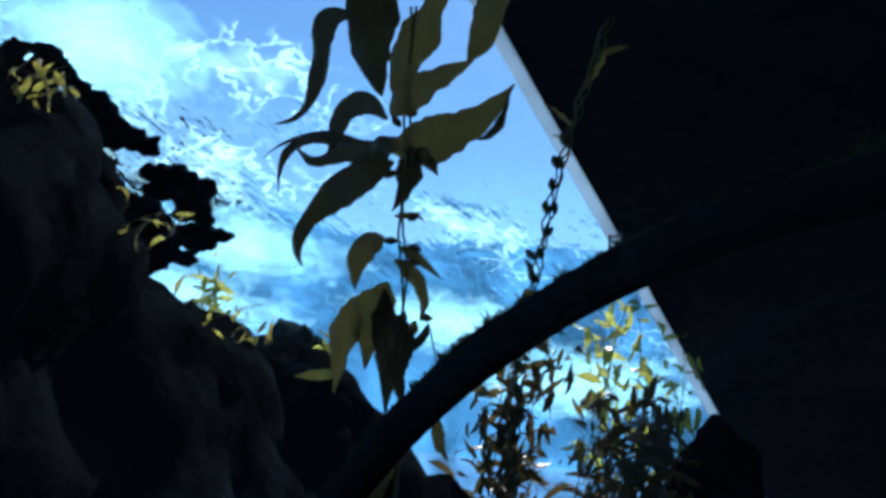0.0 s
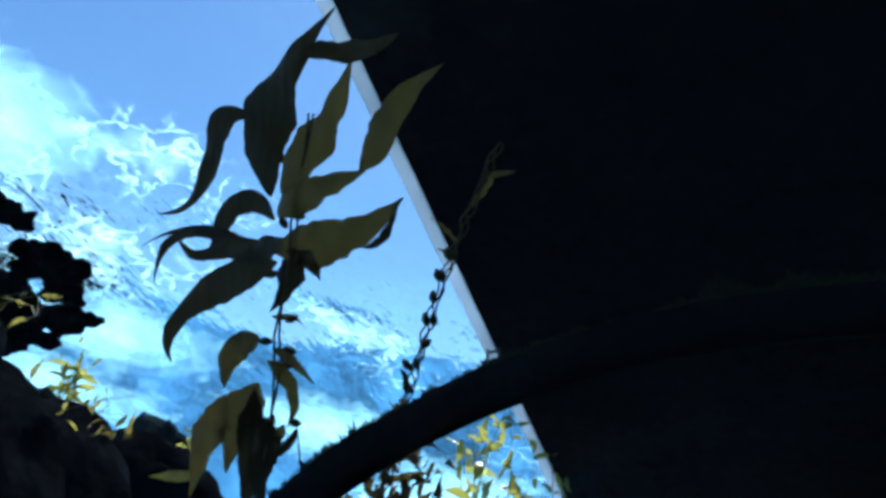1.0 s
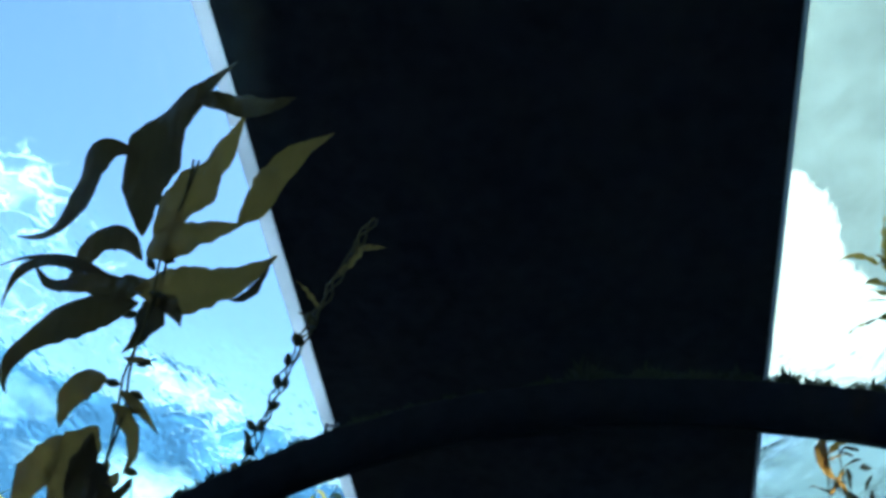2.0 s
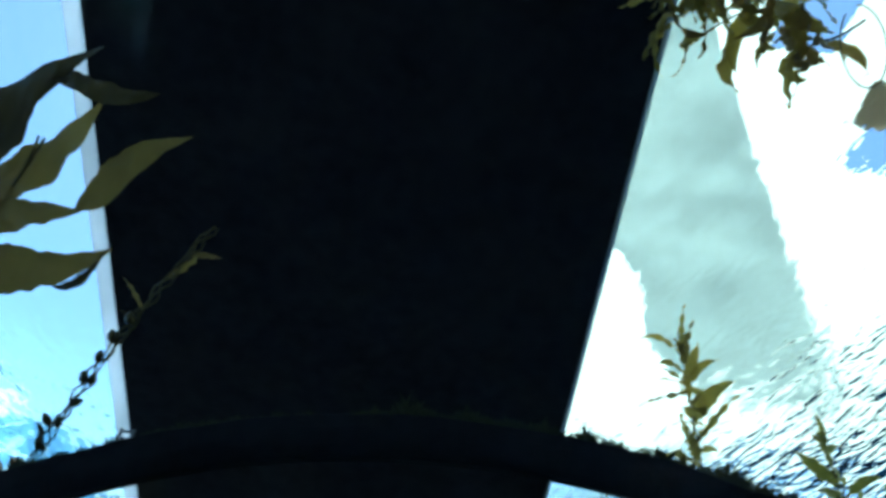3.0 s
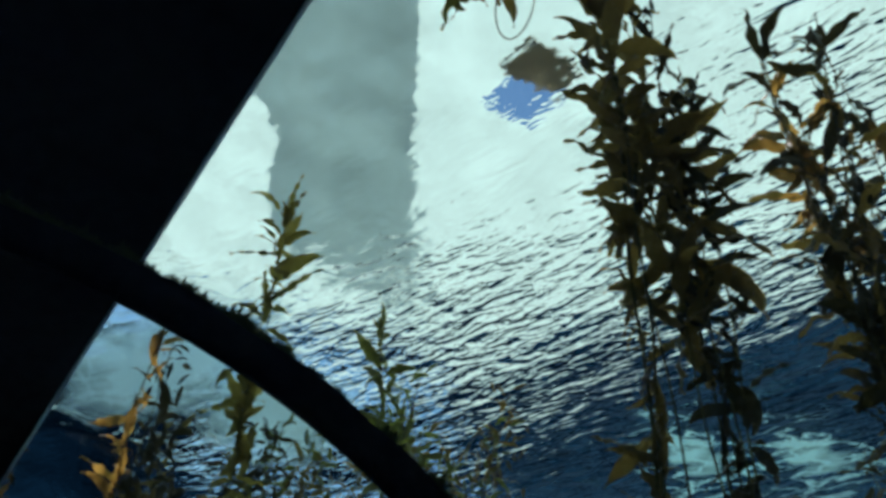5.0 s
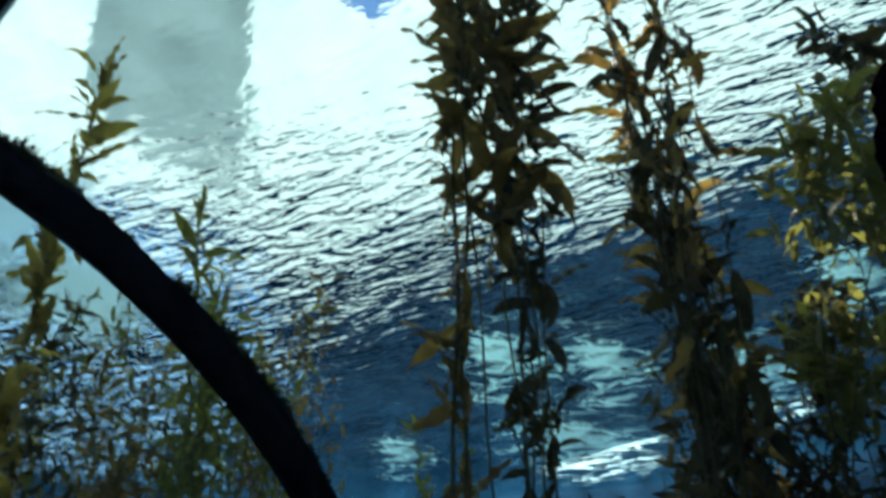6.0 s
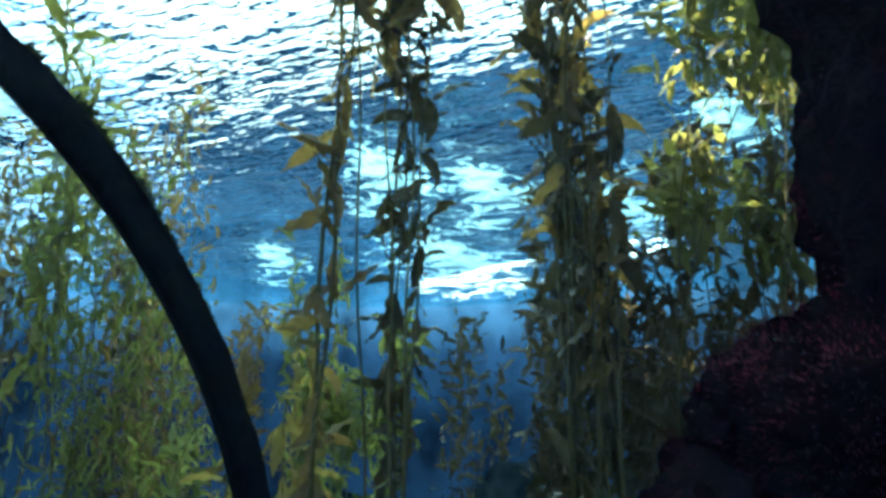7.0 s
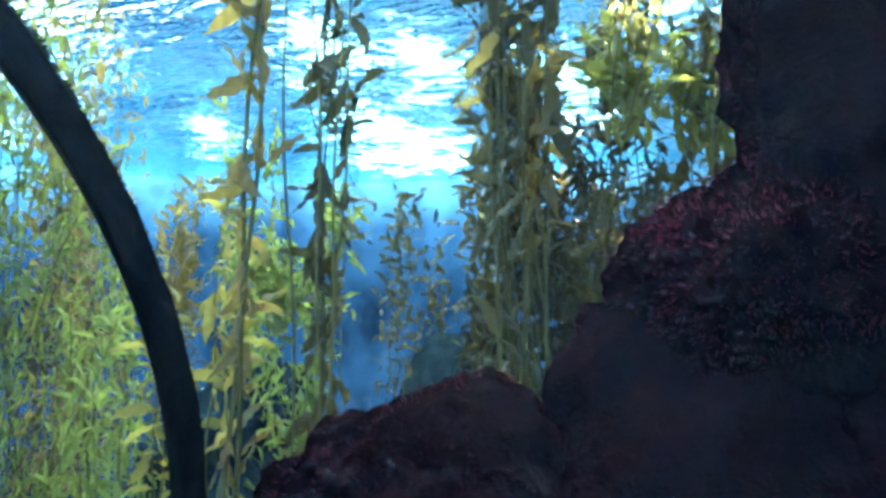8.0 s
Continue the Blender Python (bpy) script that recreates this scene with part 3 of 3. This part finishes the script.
for s in range(7):
    for store, segs in ((SMALL_BLADES, 6), (TINY_BLADES, 3)):
        me = blade_mesh(1.0, 0.25, (0.4, 0.9, 1.4, 1.9, 0.7, 1.1, 2.2)[s], (0.2, -0.4, 0.3, -0.2, 0.8, -0.9, 0.1)[s], 60 + s, segs)
        store.append(([tuple(v.co) for v in me.vertices], [tuple(p.vertices) for p in me.polygons]))
        bpy.data.meshes.remove(me)
BULB = bulb_mesh(0.04, 0.13)
BULB.materials.append(STIPE)


def kelp(x, y, z0, z1, lean=(0, 0), stipes=3, blades=60, size=0.4, spread=0.12, tone="olive", seed=1, rise=0.0, bare=0.0, label="", thick=0.008, name="giant_kelp", joined=False):
    """A giant kelp plant: twisted stipes, and blades with float bulbs along them. lean: metres the top stands off the base."""
    rng = random.Random(seed)
    root = thing(name, label or "olive brown giant kelp rising from the seabed", "kelp", "kelp plants", at=(x, y, z0))
    h = z1 - z0
    lines = []
    for k in range(stipes):
        ph, a, rr = rng.uniform(0, 6), rng.uniform(0, 6), spread * rng.uniform(0.3, 1.0)
        top = h * (1 if k == 0 else rng.uniform(0.75, 1.02))
        pts = []
        for i in range(41):
            u = i / 40
            sw = rr * (0.3 + u)
            pts.append(Vector((lean[0] * u + sw * math.cos(a + 3.2 * u + ph) + 0.02 * math.sin(u * 30 + ph), lean[1] * u + sw * math.sin(a + 3.2 * u + ph), top * u)))
        lines.append(pts)
        part("stipe", as_mesh("stipe", tube_bm(pts, [thick * (1 - 0.5 * i / 40) for i in range(41)], 6)), STIPE, root)
    verts, faces = [], []
    for i in range(blades):
        pts = lines[i % stipes]
        u = bare + (1 - bare) * ((i + rng.random()) / blades)
        f = u * 40
        p = pts[min(int(f), 39)].lerp(pts[min(int(f) + 1, 40)], f - int(f))
        az = rng.uniform(0, math.tau)
        tilt = rise + (1 if rng.random() < 0.2 + 0.45 * u else -1) * abs(rng.gauss(0.85, 0.4))
        s = size * rng.uniform(0.45, 1.25) * (0.8 + 0.45 * u)
        roll = rng.uniform(-1.4, 1.4)
        m = Matrix.Translation(p) @ Euler((0, -tilt, az)).to_matrix().to_4x4() @ Matrix.Rotation(roll, 4, "X")
        if joined:
            loose = spread * 0.34 * (1.1 - 0.7 * u)
            m = Matrix.Translation((rng.gauss(0, loose), rng.gauss(0, loose), rng.gauss(0, 0.06))) @ m
            leaf = rng.choice(TINY_BLADES if size < 0.16 else SMALL_BLADES)
            mm = m @ Matrix.Scale(s, 4)
            k = len(verts)
            verts += [tuple(mm @ Vector(v)) for v in leaf[0]]
            faces += [tuple(k + j for j in f) for f in leaf[1]]
            continue
        leaf = part("blade", rng.choice(BLADES[tone]), None, root, m=m @ Matrix.Translation((0.05 * s, 0, 0)) @ Matrix.Scale(s, 4))
        if i % 3 == 0:
            part("float_bulb", BULB, STIPE, leaf, m=Matrix.Translation((-0.10, 0, 0)))
    if joined:
        me = bpy.data.meshes.new("foliage")
        me.from_pydata(verts, [], faces)
        for f in me.polygons:
            f.use_smooth = True
        tagged(part("foliage", me, {"olive": KELP, "gold": KELP_GOLD, "dark": KELP_SHADED_BROWN, "lime": KELP_LIME, "moss": KELP_MOSS}[tone], root, "many small overlapping blades"), kind="stuff")
    return root


GOLDEN = "golden giant kelp lit from above, blades drooping along the stipes"
kelp(2.66, 2.26, -1, 6.45, (0.16, -0.24), 2, 150, 0.24, 0.05, "olive", 11, 0.0, 0.1, GOLDEN, 0.014)
# the brown tone puts the shade low in this stand into blade colour
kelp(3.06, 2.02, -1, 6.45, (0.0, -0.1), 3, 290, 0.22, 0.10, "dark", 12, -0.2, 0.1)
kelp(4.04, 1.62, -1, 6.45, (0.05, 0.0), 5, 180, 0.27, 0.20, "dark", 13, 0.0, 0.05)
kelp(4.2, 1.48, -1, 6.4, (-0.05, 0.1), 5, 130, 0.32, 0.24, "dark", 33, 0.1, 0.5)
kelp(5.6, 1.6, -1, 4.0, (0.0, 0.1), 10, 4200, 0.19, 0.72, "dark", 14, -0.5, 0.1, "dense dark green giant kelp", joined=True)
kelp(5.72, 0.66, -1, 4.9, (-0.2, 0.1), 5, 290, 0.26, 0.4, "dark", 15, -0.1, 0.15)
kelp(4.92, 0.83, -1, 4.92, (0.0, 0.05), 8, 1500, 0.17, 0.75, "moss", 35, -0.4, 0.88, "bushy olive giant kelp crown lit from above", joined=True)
kelp(3.45, 5.3, -1, 5.2, (0.1, -0.1), 6, 1300, 0.12, 0.4, "lime", 16, -0.2, 0.0, "hazy lime-green giant kelp with small blades", joined=True)
kelp(3.9, 5.0, -1, 4.6, (-0.1, 0.0), 6, 1200, 0.12, 0.35, "lime", 17, -0.2, 0.0, "hazy lime-green giant kelp with small blades", joined=True)
kelp(4.2, 4.6, -1, 3.4, (-0.1, 0.0), 5, 1300, 0.11, 0.35, "lime", 18, -0.2, 0.0, "hazy lime-green giant kelp with small blades", joined=True)
kelp(2.7, 5.6, -1, 4.4, (0.1, 0.0), 5, 1500, 0.13, 0.45, "olive", 19, -0.2, 0.0, "hazy olive giant kelp with small blades", joined=True)
kelp(3.0, 6.4, -1, 5.6, (0.1, 0.0), 5, 1100, 0.13, 0.45, "moss", 39, -0.2, 0.0, "dark giant kelp in the blue distance", joined=True)
kelp(3.5, 3.0, -1, 2.8, (0.0, 0.0), 3, 45, 0.21, 0.08, "gold", 20, -0.8, 0.72, "short golden kelp with blades drooping from its tip")
kelp(3.5, 3.4, -1, 2.45, (0.0, 0.0), 3, 45, 0.21, 0.08, "gold", 21, -0.8, 0.72, "short golden kelp with blades drooping from its tip")
kelp(2.0, 5.3, -1, 6.2, (0.05, -0.35), 2, 110, 0.30, 0.1, "gold", 22, 0.1, 0.55, GOLDEN)
kelp(3.75, 6.2, -1, 6.1, (-0.05, -0.4), 3, 170, 0.30, 0.24, "moss", 23, 0.0, 0.62)
kelp(1.3, 5.4, -1, 5.0, (0.0, -0.3), 1, 60, 0.24, 0.06, "olive", 24, 0.0, 0.3)
kelp(1.9, 6.3, -1, 4.6, (0.0, -0.2), 2, 120, 0.26, 0.2, "dark", 34, 0.0, 0.2)
kelp(-2.05, 4.95, -1, 3.8, (0.05, -0.05), 9, 2600, 0.15, 0.6, "dark", 25, -0.5, 0.55, "bushy brown giant kelp clump", joined=True)
kelp(-2.35, 6.1, -1, 4.75, (0.15, -0.1), 6, 260, 0.2, 0.5, "lime", 26, -0.3, 0.62, "dark giant kelp in the blue distance", joined=True)
kelp(-4.49, 4.32, -1, 4.31, (0.0, 0.0), 4, 420, 0.15, 0.3, "lime", 36, -0.3, 0.86, "sunlit lime kelp beside the sunken rock", joined=True)
kelp(-4.18, 4.72, -1, 4.11, (0.0, 0.0), 2, 160, 0.13, 0.2, "lime", 37, -0.3, 0.86, "sunlit lime kelp beside the sunken rock", joined=True)
kelp(-4.9, 5.0, -1, 4.3, (0.0, 0.0), 1, 50, 0.25, 0.05, "gold", 27, 0, 0.4, GOLDEN)
frond = kelp(2.5, 1.75, 6.35, 4.75, (-1.75, -0.05), 4, 130, 0.30, 0.3, "gold", 28, -0.2, 0.0, "golden kelp fronds trailing from the water surface")
kelp(-2.2, 5.2, -1, 3.75, (0.05, -0.05), 9, 2000, 0.15, 0.5, "dark", 45, -0.5, 0.55, "bushy brown giant kelp clump", joined=True)
kelp(5.9, 0.4, -1, 4.8, (-0.3, 0.2), 5, 260, 0.24, 0.4, "dark", 47, -0.3, 0.6)
kelp(3.75, 4.2, -1, 2.2, (0.0, 0.0), 5, 1000, 0.12, 0.3, "lime", 48, -0.2, 0.0, "hazy lime-green giant kelp with small blades", joined=True)
kelp(4.6, 3.4, -1, 2.4, (0.0, 0.0), 4, 1500, 0.11, 0.2, "lime", 49, -0.2, 0.0, "hazy lime-green giant kelp with small blades", joined=True)
FAR = "dim giant kelp in the blue distance"
# brown tone here mostly stands for the dimness of distance
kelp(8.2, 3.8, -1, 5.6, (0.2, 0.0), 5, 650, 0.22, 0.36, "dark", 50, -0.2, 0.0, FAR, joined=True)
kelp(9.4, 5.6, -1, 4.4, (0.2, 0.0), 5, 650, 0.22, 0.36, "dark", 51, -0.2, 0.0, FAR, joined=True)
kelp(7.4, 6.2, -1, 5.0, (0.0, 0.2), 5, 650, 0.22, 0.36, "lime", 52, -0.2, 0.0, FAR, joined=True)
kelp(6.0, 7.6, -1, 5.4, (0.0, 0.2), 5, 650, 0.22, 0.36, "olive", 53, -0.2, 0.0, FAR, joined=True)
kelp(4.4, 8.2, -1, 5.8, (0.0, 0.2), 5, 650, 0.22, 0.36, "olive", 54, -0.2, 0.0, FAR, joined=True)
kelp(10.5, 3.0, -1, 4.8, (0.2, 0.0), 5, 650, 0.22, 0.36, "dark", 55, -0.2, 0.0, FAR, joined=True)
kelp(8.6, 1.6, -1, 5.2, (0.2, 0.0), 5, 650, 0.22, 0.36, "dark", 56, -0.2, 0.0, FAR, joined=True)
TUFT = "yellowish seaweed tuft growing on dark rock"
kelp(-3.45, 1.7, 3.7, 4.1, (0.1, 0.1), 6, 60, 0.10, 0.2, "moss", 57, 0.1, 0.2, TUFT, 0.004, "seaweed_tuft")
kelp(-3.2, 2.2, 3.0, 3.7, (0.1, 0.1), 6, 60, 0.10, 0.2, "moss", 58, 0.1, 0.2, TUFT, 0.004, "seaweed_tuft")
kelp(-3.2, 2.8, 2.9, 3.45, (0.1, 0.1), 6, 50, 0.10, 0.2, "moss", 59, 0.1, 0.2, TUFT, 0.004, "seaweed_tuft")
kelp(5.14, 3.75, -1, 3.19, (0.0, 0.0), 5, 420, 0.17, 0.5, "lime", 66, -0.2, 0.88, "bright green kelp crown in the blue distance", joined=True)
kelp(5.59, 0.88, 6.4, 6.15, (1.0, -0.4), 3, 70, 0.34, 0.3, "dark", 67, 0.0, 0.0, "dark kelp fronds floating at the water surface")
kelp(4.1, 1.6, -1, 6.2, (0.0, 0.05), 5, 150, 0.30, 0.26, "olive", 60, -0.3, 0.6)
kelp(2.9, 2.0, -1, 6.5, (-0.1, -0.1), 3, 150, 0.36, 0.18, "olive", 61, 0.1, 0.78)
kelp(2.2, 5.9, -1, 5.0, (0.1, 0.0), 6, 1500, 0.14, 0.6, "dark", 62, -0.2, 0.0, "dark giant kelp in the blue distance", joined=True)
kelp(4.3, 5.6, -1, 5.4, (0.0, 0.0), 6, 1500, 0.14, 0.6, "olive", 63, -0.2, 0.0, "dark giant kelp in the blue distance", joined=True)
kelp(4.95, 1.05, -1, 2.9, (0.0, 0.05), 6, 3800, 0.12, 0.32, "dark", 64, -0.4, 0.0, "dense dark green giant kelp", joined=True)
kelp(5.6, 2.3, -1, 2.4, (0.0, 0.05), 6, 3200, 0.12, 0.32, "dark", 65, -0.4, 0.0, "dense dark green giant kelp", joined=True)
for k, (fx, fy, ft) in enumerate(((2.6, 8.6, 5.7), (1.0, 8.2, 5.0), (3.6, 9.4, 5.9), (5.2, 9.2, 5.6), (0.1, 7.4, 4.2), (6.6, 8.8, 5.2), (7.6, 7.6, 4.6))):
    kelp(fx, fy, -1, ft, (0.1, 0.1), 6, 700, 0.22, 0.36, "dark" if k % 2 else "olive", 70 + k, -0.2, 0.0, FAR, joined=True)
# a thin tendril that loops down from the trailing fronds
loop_at = Vector((1.60, 1.63, 4.76)) - frond.location
across, down = Vector((0.964, -0.257, 0.071)), Vector((-0.231, -0.669, 0.706))
points = [loop_at + across * (0.09 * math.sin(a)) + down * (0.17 * math.cos(a)) + across.cross(down) * (0.03 * a / 6) for a in [k * math.tau / 28 for k in range(26)]]
rng = random.Random(81)
path = [Vector((1.78 - 0.9 * k / 20, 1.72 + 0.1 * math.sin(k * 0.4), 5.2 - 0.06 * math.sin(k * 0.3))) - frond.location for k in range(21)]
part("stipe", as_mesh("stipe", tube_bm(path, [0.006] * 21, 6)), STIPE, frond)
for k in range(46):
    q = path[rng.randrange(4, 21)] + Vector((rng.gauss(0, 0.05), rng.gauss(0, 0.08), rng.gauss(0, 0.03)))
    leaf_turn = Euler((rng.uniform(-1.5, 1.5), rng.gauss(1.0, 0.5), rng.uniform(0, math.tau)))
    part("blade", rng.choice(BLADES["gold" if rng.random() < 0.6 else "olive"]), None, frond, m=Matrix.Translation(q) @ leaf_turn.to_matrix().to_4x4() @ Matrix.Scale(rng.uniform(0.2, 0.36), 4))
part("tendril", as_mesh("tendril", tube_bm(points, [0.0035] * len(points), 6)), STIPE, frond)

# ---- kelp hanging close to the glazing ----
ACROSS, UPWARD, TOWARD = Vector((0.852, 0.511, 0.116)), Vector((0.157, -0.46, 0.874)), Vector((0.5, -0.726, -0.472))
NEAR = Matrix((ACROSS, UPWARD, TOWARD)).transposed().to_4x4()
near_kelp = thing("giant_kelp", "dark olive giant kelp with broad ragged blades beside the tunnel glazing", "kelp", "kelp plants")
near_kelp.matrix_basis = Matrix.Translation((-1.37, 2.0, 3.15)) @ NEAR
CM = 0.01


def near_blade(x, y, heading, length, width, bend, mat=KELP, depth=0.0, turns=0.5, seed=0):
    """A broad blade from (x, y) in centimetres across and up; it leaves at the heading and bends on its way, in degrees."""
    rng = random.Random(int(x * 7 + y * 13 + length * 3) + seed)
    segs, cols = 40, 6
    ph, fr, side = rng.uniform(0, 6), rng.uniform(1.6, 2.8), rng.choice((-1, 1))
    wave = 3 if isinstance(bend, tuple) else rng.uniform(7, 17)
    verts, faces = [], []
    p = Vector((x * CM, y * CM, depth))
    for i in range(segs + 1):
        u = i / segs
        if isinstance(bend, tuple):
            f = u * (len(bend) - 1)
            j = min(int(f), len(bend) - 2)
            turned = bend[j] + (bend[j + 1] - bend[j]) * (f - j)
        else:
            turned = bend * u
        a = radians(heading + turned + wave * math.sin(u * 5.5 + ph))
        d, nrm = Vector((math.cos(a), math.sin(a), 0)), Vector((-math.sin(a), math.cos(a), 0))
        w = width * CM * 0.5 * min(1, (u * 4.5) ** 0.8 + 0.05) * (1 - max(0, (u - 0.35) / 0.65) ** 1.25 * 0.97) * 0.84
        roll = turns * side * math.sin(u * 2.6 + ph * 0.3)
        for k in range(cols + 1):
            s = k / cols * 2 - 1
            nick = 1 + 0.34 * noise.noise(Vector((u * 6, s * 2, ph))) + 0.12 * noise.noise(Vector((u * 18, s * 3, ph)))
            off = s * w * nick
            ruff = 0.42 * w * abs(s) ** 1.5 * math.sin(u * math.tau * fr + ph + (1.6 if s > 0 else 0))
            q = p + nrm * (off * math.cos(roll)) + Vector((0, 0, off * math.sin(roll) + ruff - 0.18 * w * s * s))
            verts.append(tuple(q))
        p = p + d * (length * CM / segs) + Vector((0, 0, 0.10 * math.sin(u * 3 + ph) * length * CM / segs))
    n = cols + 1
    for i in range(segs):
        for k in range(cols):
            faces.append((i * n + k, i * n + k + 1, (i + 1) * n + k + 1, (i + 1) * n + k))
    me = bpy.data.meshes.new("blade")
    me.from_pydata(verts, [], faces)
    for f in me.polygons:
        f.use_smooth = True
    return part("blade", me, mat, near_kelp)


def near_bulb(x, y, heading):
    return part("float_bulb", BULB, STIPE, near_kelp, m=pose(x * CM, y * CM, 0, 0, 0, heading) @ Matrix.Scale(0.34, 4))


NB = near_blade
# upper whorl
NB(-12, 56, 168, 52, 8.2, (0, 16, 82, 104, 89, 79, 71, 35, 8), KELP_SHADED_BROWN, 0.02)
NB(-6, 31, 109, 68, 16.9, (0, -15, -30, -45, -49, -50), KELP_SHADED_BROWN, 0.03)
NB(-1, 77, 40, 34, 11.5, (0, -37, -16, -2), KELP_SHADED_BROWN, 0.05)
NB(-3, 33, 67, 50, 14.7, (0, -7, -6, 10, 18), KELP, 0)
NB(-3, 25, 51, 32, 15.0, (0, -8, -21, -24, -24), KELP, 0.02)
NB(21, 42, 56, 48, 12.5, (0, 21, 15, -1, -14, -18), KELP, 0.03)
NB(-4, 15, 5, 46, 17.9, (0, 6, 23, 40, 45), KELP, 0)
NB(24, 18, 5, 22, 3.6, (0, 50, 72, 77), KELP_SHADED_BROWN, 0.01)
NB(4, 15, -37, 12, 6.9, (0, -11, -25), KELP_SHADED_BROWN, 0.01)
NB(2, 16, -84, 22, 10.0, (0, -10, -32, -38), KELP_SHADED_BROWN, -0.02)
NB(-4, 24, 134, 36, 8.8, (0, 16, 66, 111, 123, 110, 98), KELP_SHADED_BROWN, 0.01)
NB(-10, 16, 158, 36, 2.6, (0, 9, 27, 50, 76), KELP_SHADED_BROWN, 0.02)
NB(-15, 17, 168, 35, 5.5, (0, 8, 48, 92, 104), KELP_SHADED_BROWN, 0.03)
NB(-8, 17, -167, 29, 7.3, (0, 6, 17, -2, -56, -67), KELP_SHADED_BROWN, 0.02)
NB(-2, 11, -160, 50, 13.1, (0, 5, 18, 27, 28, 61, 108), KELP_SHADED_BROWN, 0)
NB(-1, 19, -137, 19, 10.9, (0, -20, -38), KELP_SHADED_BROWN, -0.02)
# lower part of the plant
NB(-2, -6, -21, 11, 2.5, (0, 40, -1, -35), KELP, 0.01)
NB(-5, -13, -165, 21, 11.6, (0, 34, 66, 76), KELP, 0)
NB(-1, -16, -17, 18, 4.3, (0, -15, -28, -31), KELP, 0.02)
NB(-2, -20, -27, 24, 6.9, (0, -17, -40, -71, -88), KELP, 0.01)
NB(5, -39, -111, 12, 4.4, (0, -7, -14), KELP, 0)
NB(-4, -27, -116, 29, 14.5, (0, 7, 17, 20), KELP, 0)
NB(-13, -31, -116, 32, 10.9, (0, 7, 18, 22), KELP, 0.02)
NB(-5, -29, -87, 41, 10.5, (0, -2, -5, -6), KELP_SHADED_BROWN, 0.01)
NB(-1, -37, -92, 24, 5.4, (0, -1, -1), KELP_SHADED_BROWN, 0.01)
NB(-20, -56, -170, 14, 4.4, (0, -6, -12), KELP_GOLD, 0)
NB(-1, -37, 274, 31, 10.5, 10, KELP_SHADED_BROWN, 0.02)
NB(9, -40, 234, 18, 4, 0, KELP_SHADED_BROWN, 0.0)
NB(11.6, -70, 282, 15, 5.6, 6, KELP, 0.0)
NB(-2, -75, 262, 34, 9, -10, KELP_SHADED_BROWN, 0.0)
for bx, by, bh in ((0, 28, 60), (1, 26, 5), (0, 15, 0), (-1.5, 8, 205), (2.2, -7.5, 30), (2.5, -19, -38), (2.4, -15.5, -20), (-1, -14, 180), (1, -36, 270), (6, -38, -10), (0, 22, 130)):
    near_bulb(bx, by, bh)
for shift in (0.0, 1.6):
    path = [Vector(((1.5 * math.sin(k * 0.9 + shift) * 0.5 + shift * 0.6 + 0.004 * k * k * (k > 12) - 0.25 * (k - 12)) * CM, (60 - 6 * k) * CM, 0.004 * math.sin(k + shift))) for k in range(26)]
    low = path[-1]
    ground = NEAR.inverted() @ (Vector((-1.75, 2.9, -1.0)) - Vector((-1.37, 2.0, 3.15)))
    path += [low.lerp(ground, k / 12) for k in range(1, 13)]
    part("stipe", as_mesh("stipe", tube_bm(path, [0.0042] * len(path), 6)), STIPE, near_kelp)
part("stipe", as_mesh("stipe", tube_bm([Vector((9 * CM, -40 * CM, 0)), Vector((11 * CM, -50 * CM, 0.01)), Vector((13 * CM, -60 * CM, 0.0))], [0.003] * 3, 6)), STIPE, near_kelp)

# ---- bare kelp stipe with float bulbs ----
chain = thing("giant_kelp", "nearly bare dark kelp stipes strung with float bulbs", "kelp", "kelp plants")
chain.matrix_basis = Matrix.Translation((-1.33, 2.88, 3.29)) @ NEAR
rng = random.Random(77)
for k in range(3):
    path = [Vector(((-5 + 0.19 * v + 0.0009 * v * v + 1.5 * math.sin(v * 0.22 + k * 2.1) + 0.8 * math.sin(v * 0.5 + k)) * CM + 0.05, v * CM, 0.012 * math.cos(v * 0.22 + k * 2.1))) for v in range(-95, 105, 3)]
    low = path[0]
    ground = NEAR.inverted() @ (Vector((-2.0, 3.5, -1.0)) - Vector((-1.33, 2.88, 3.29)))
    path = [low.lerp(ground, 1 - j / 10) for j in range(10)] + path
    part("stipe", as_mesh("stipe", tube_bm(path, [0.0045] * len(path), 5)), STIPE, chain)
    for v in range(-92, 60, 9):
        i = 10 + (v + 95) // 3
        if rng.random() < 0.75:
            q = path[i]
            h = rng.uniform(40, 150)
            part("float_bulb", BULB, STIPE, chain, m=pose(q.x, q.y, q.z, 0, 0, h) @ Matrix.Scale(0.42, 4))
            if rng.random() < 0.35:
                part("blade", rng.choice(BLADES["dark"]), None, chain, m=pose(q.x, q.y, q.z, rng.uniform(-60, 60), 0, h) @ Matrix.Scale(rng.uniform(0.06, 0.13), 4))
for v, h, s in ((75, 60, 0.22), (88, 20, 0.16), (60, 140, 0.16)):
    part("blade", BLADES["olive"][1], None, chain, m=pose((-5 + 0.19 * v + 0.0009 * v * v) * CM + 0.05, v * CM, 0, 30, 0, h) @ Matrix.Scale(s, 4))
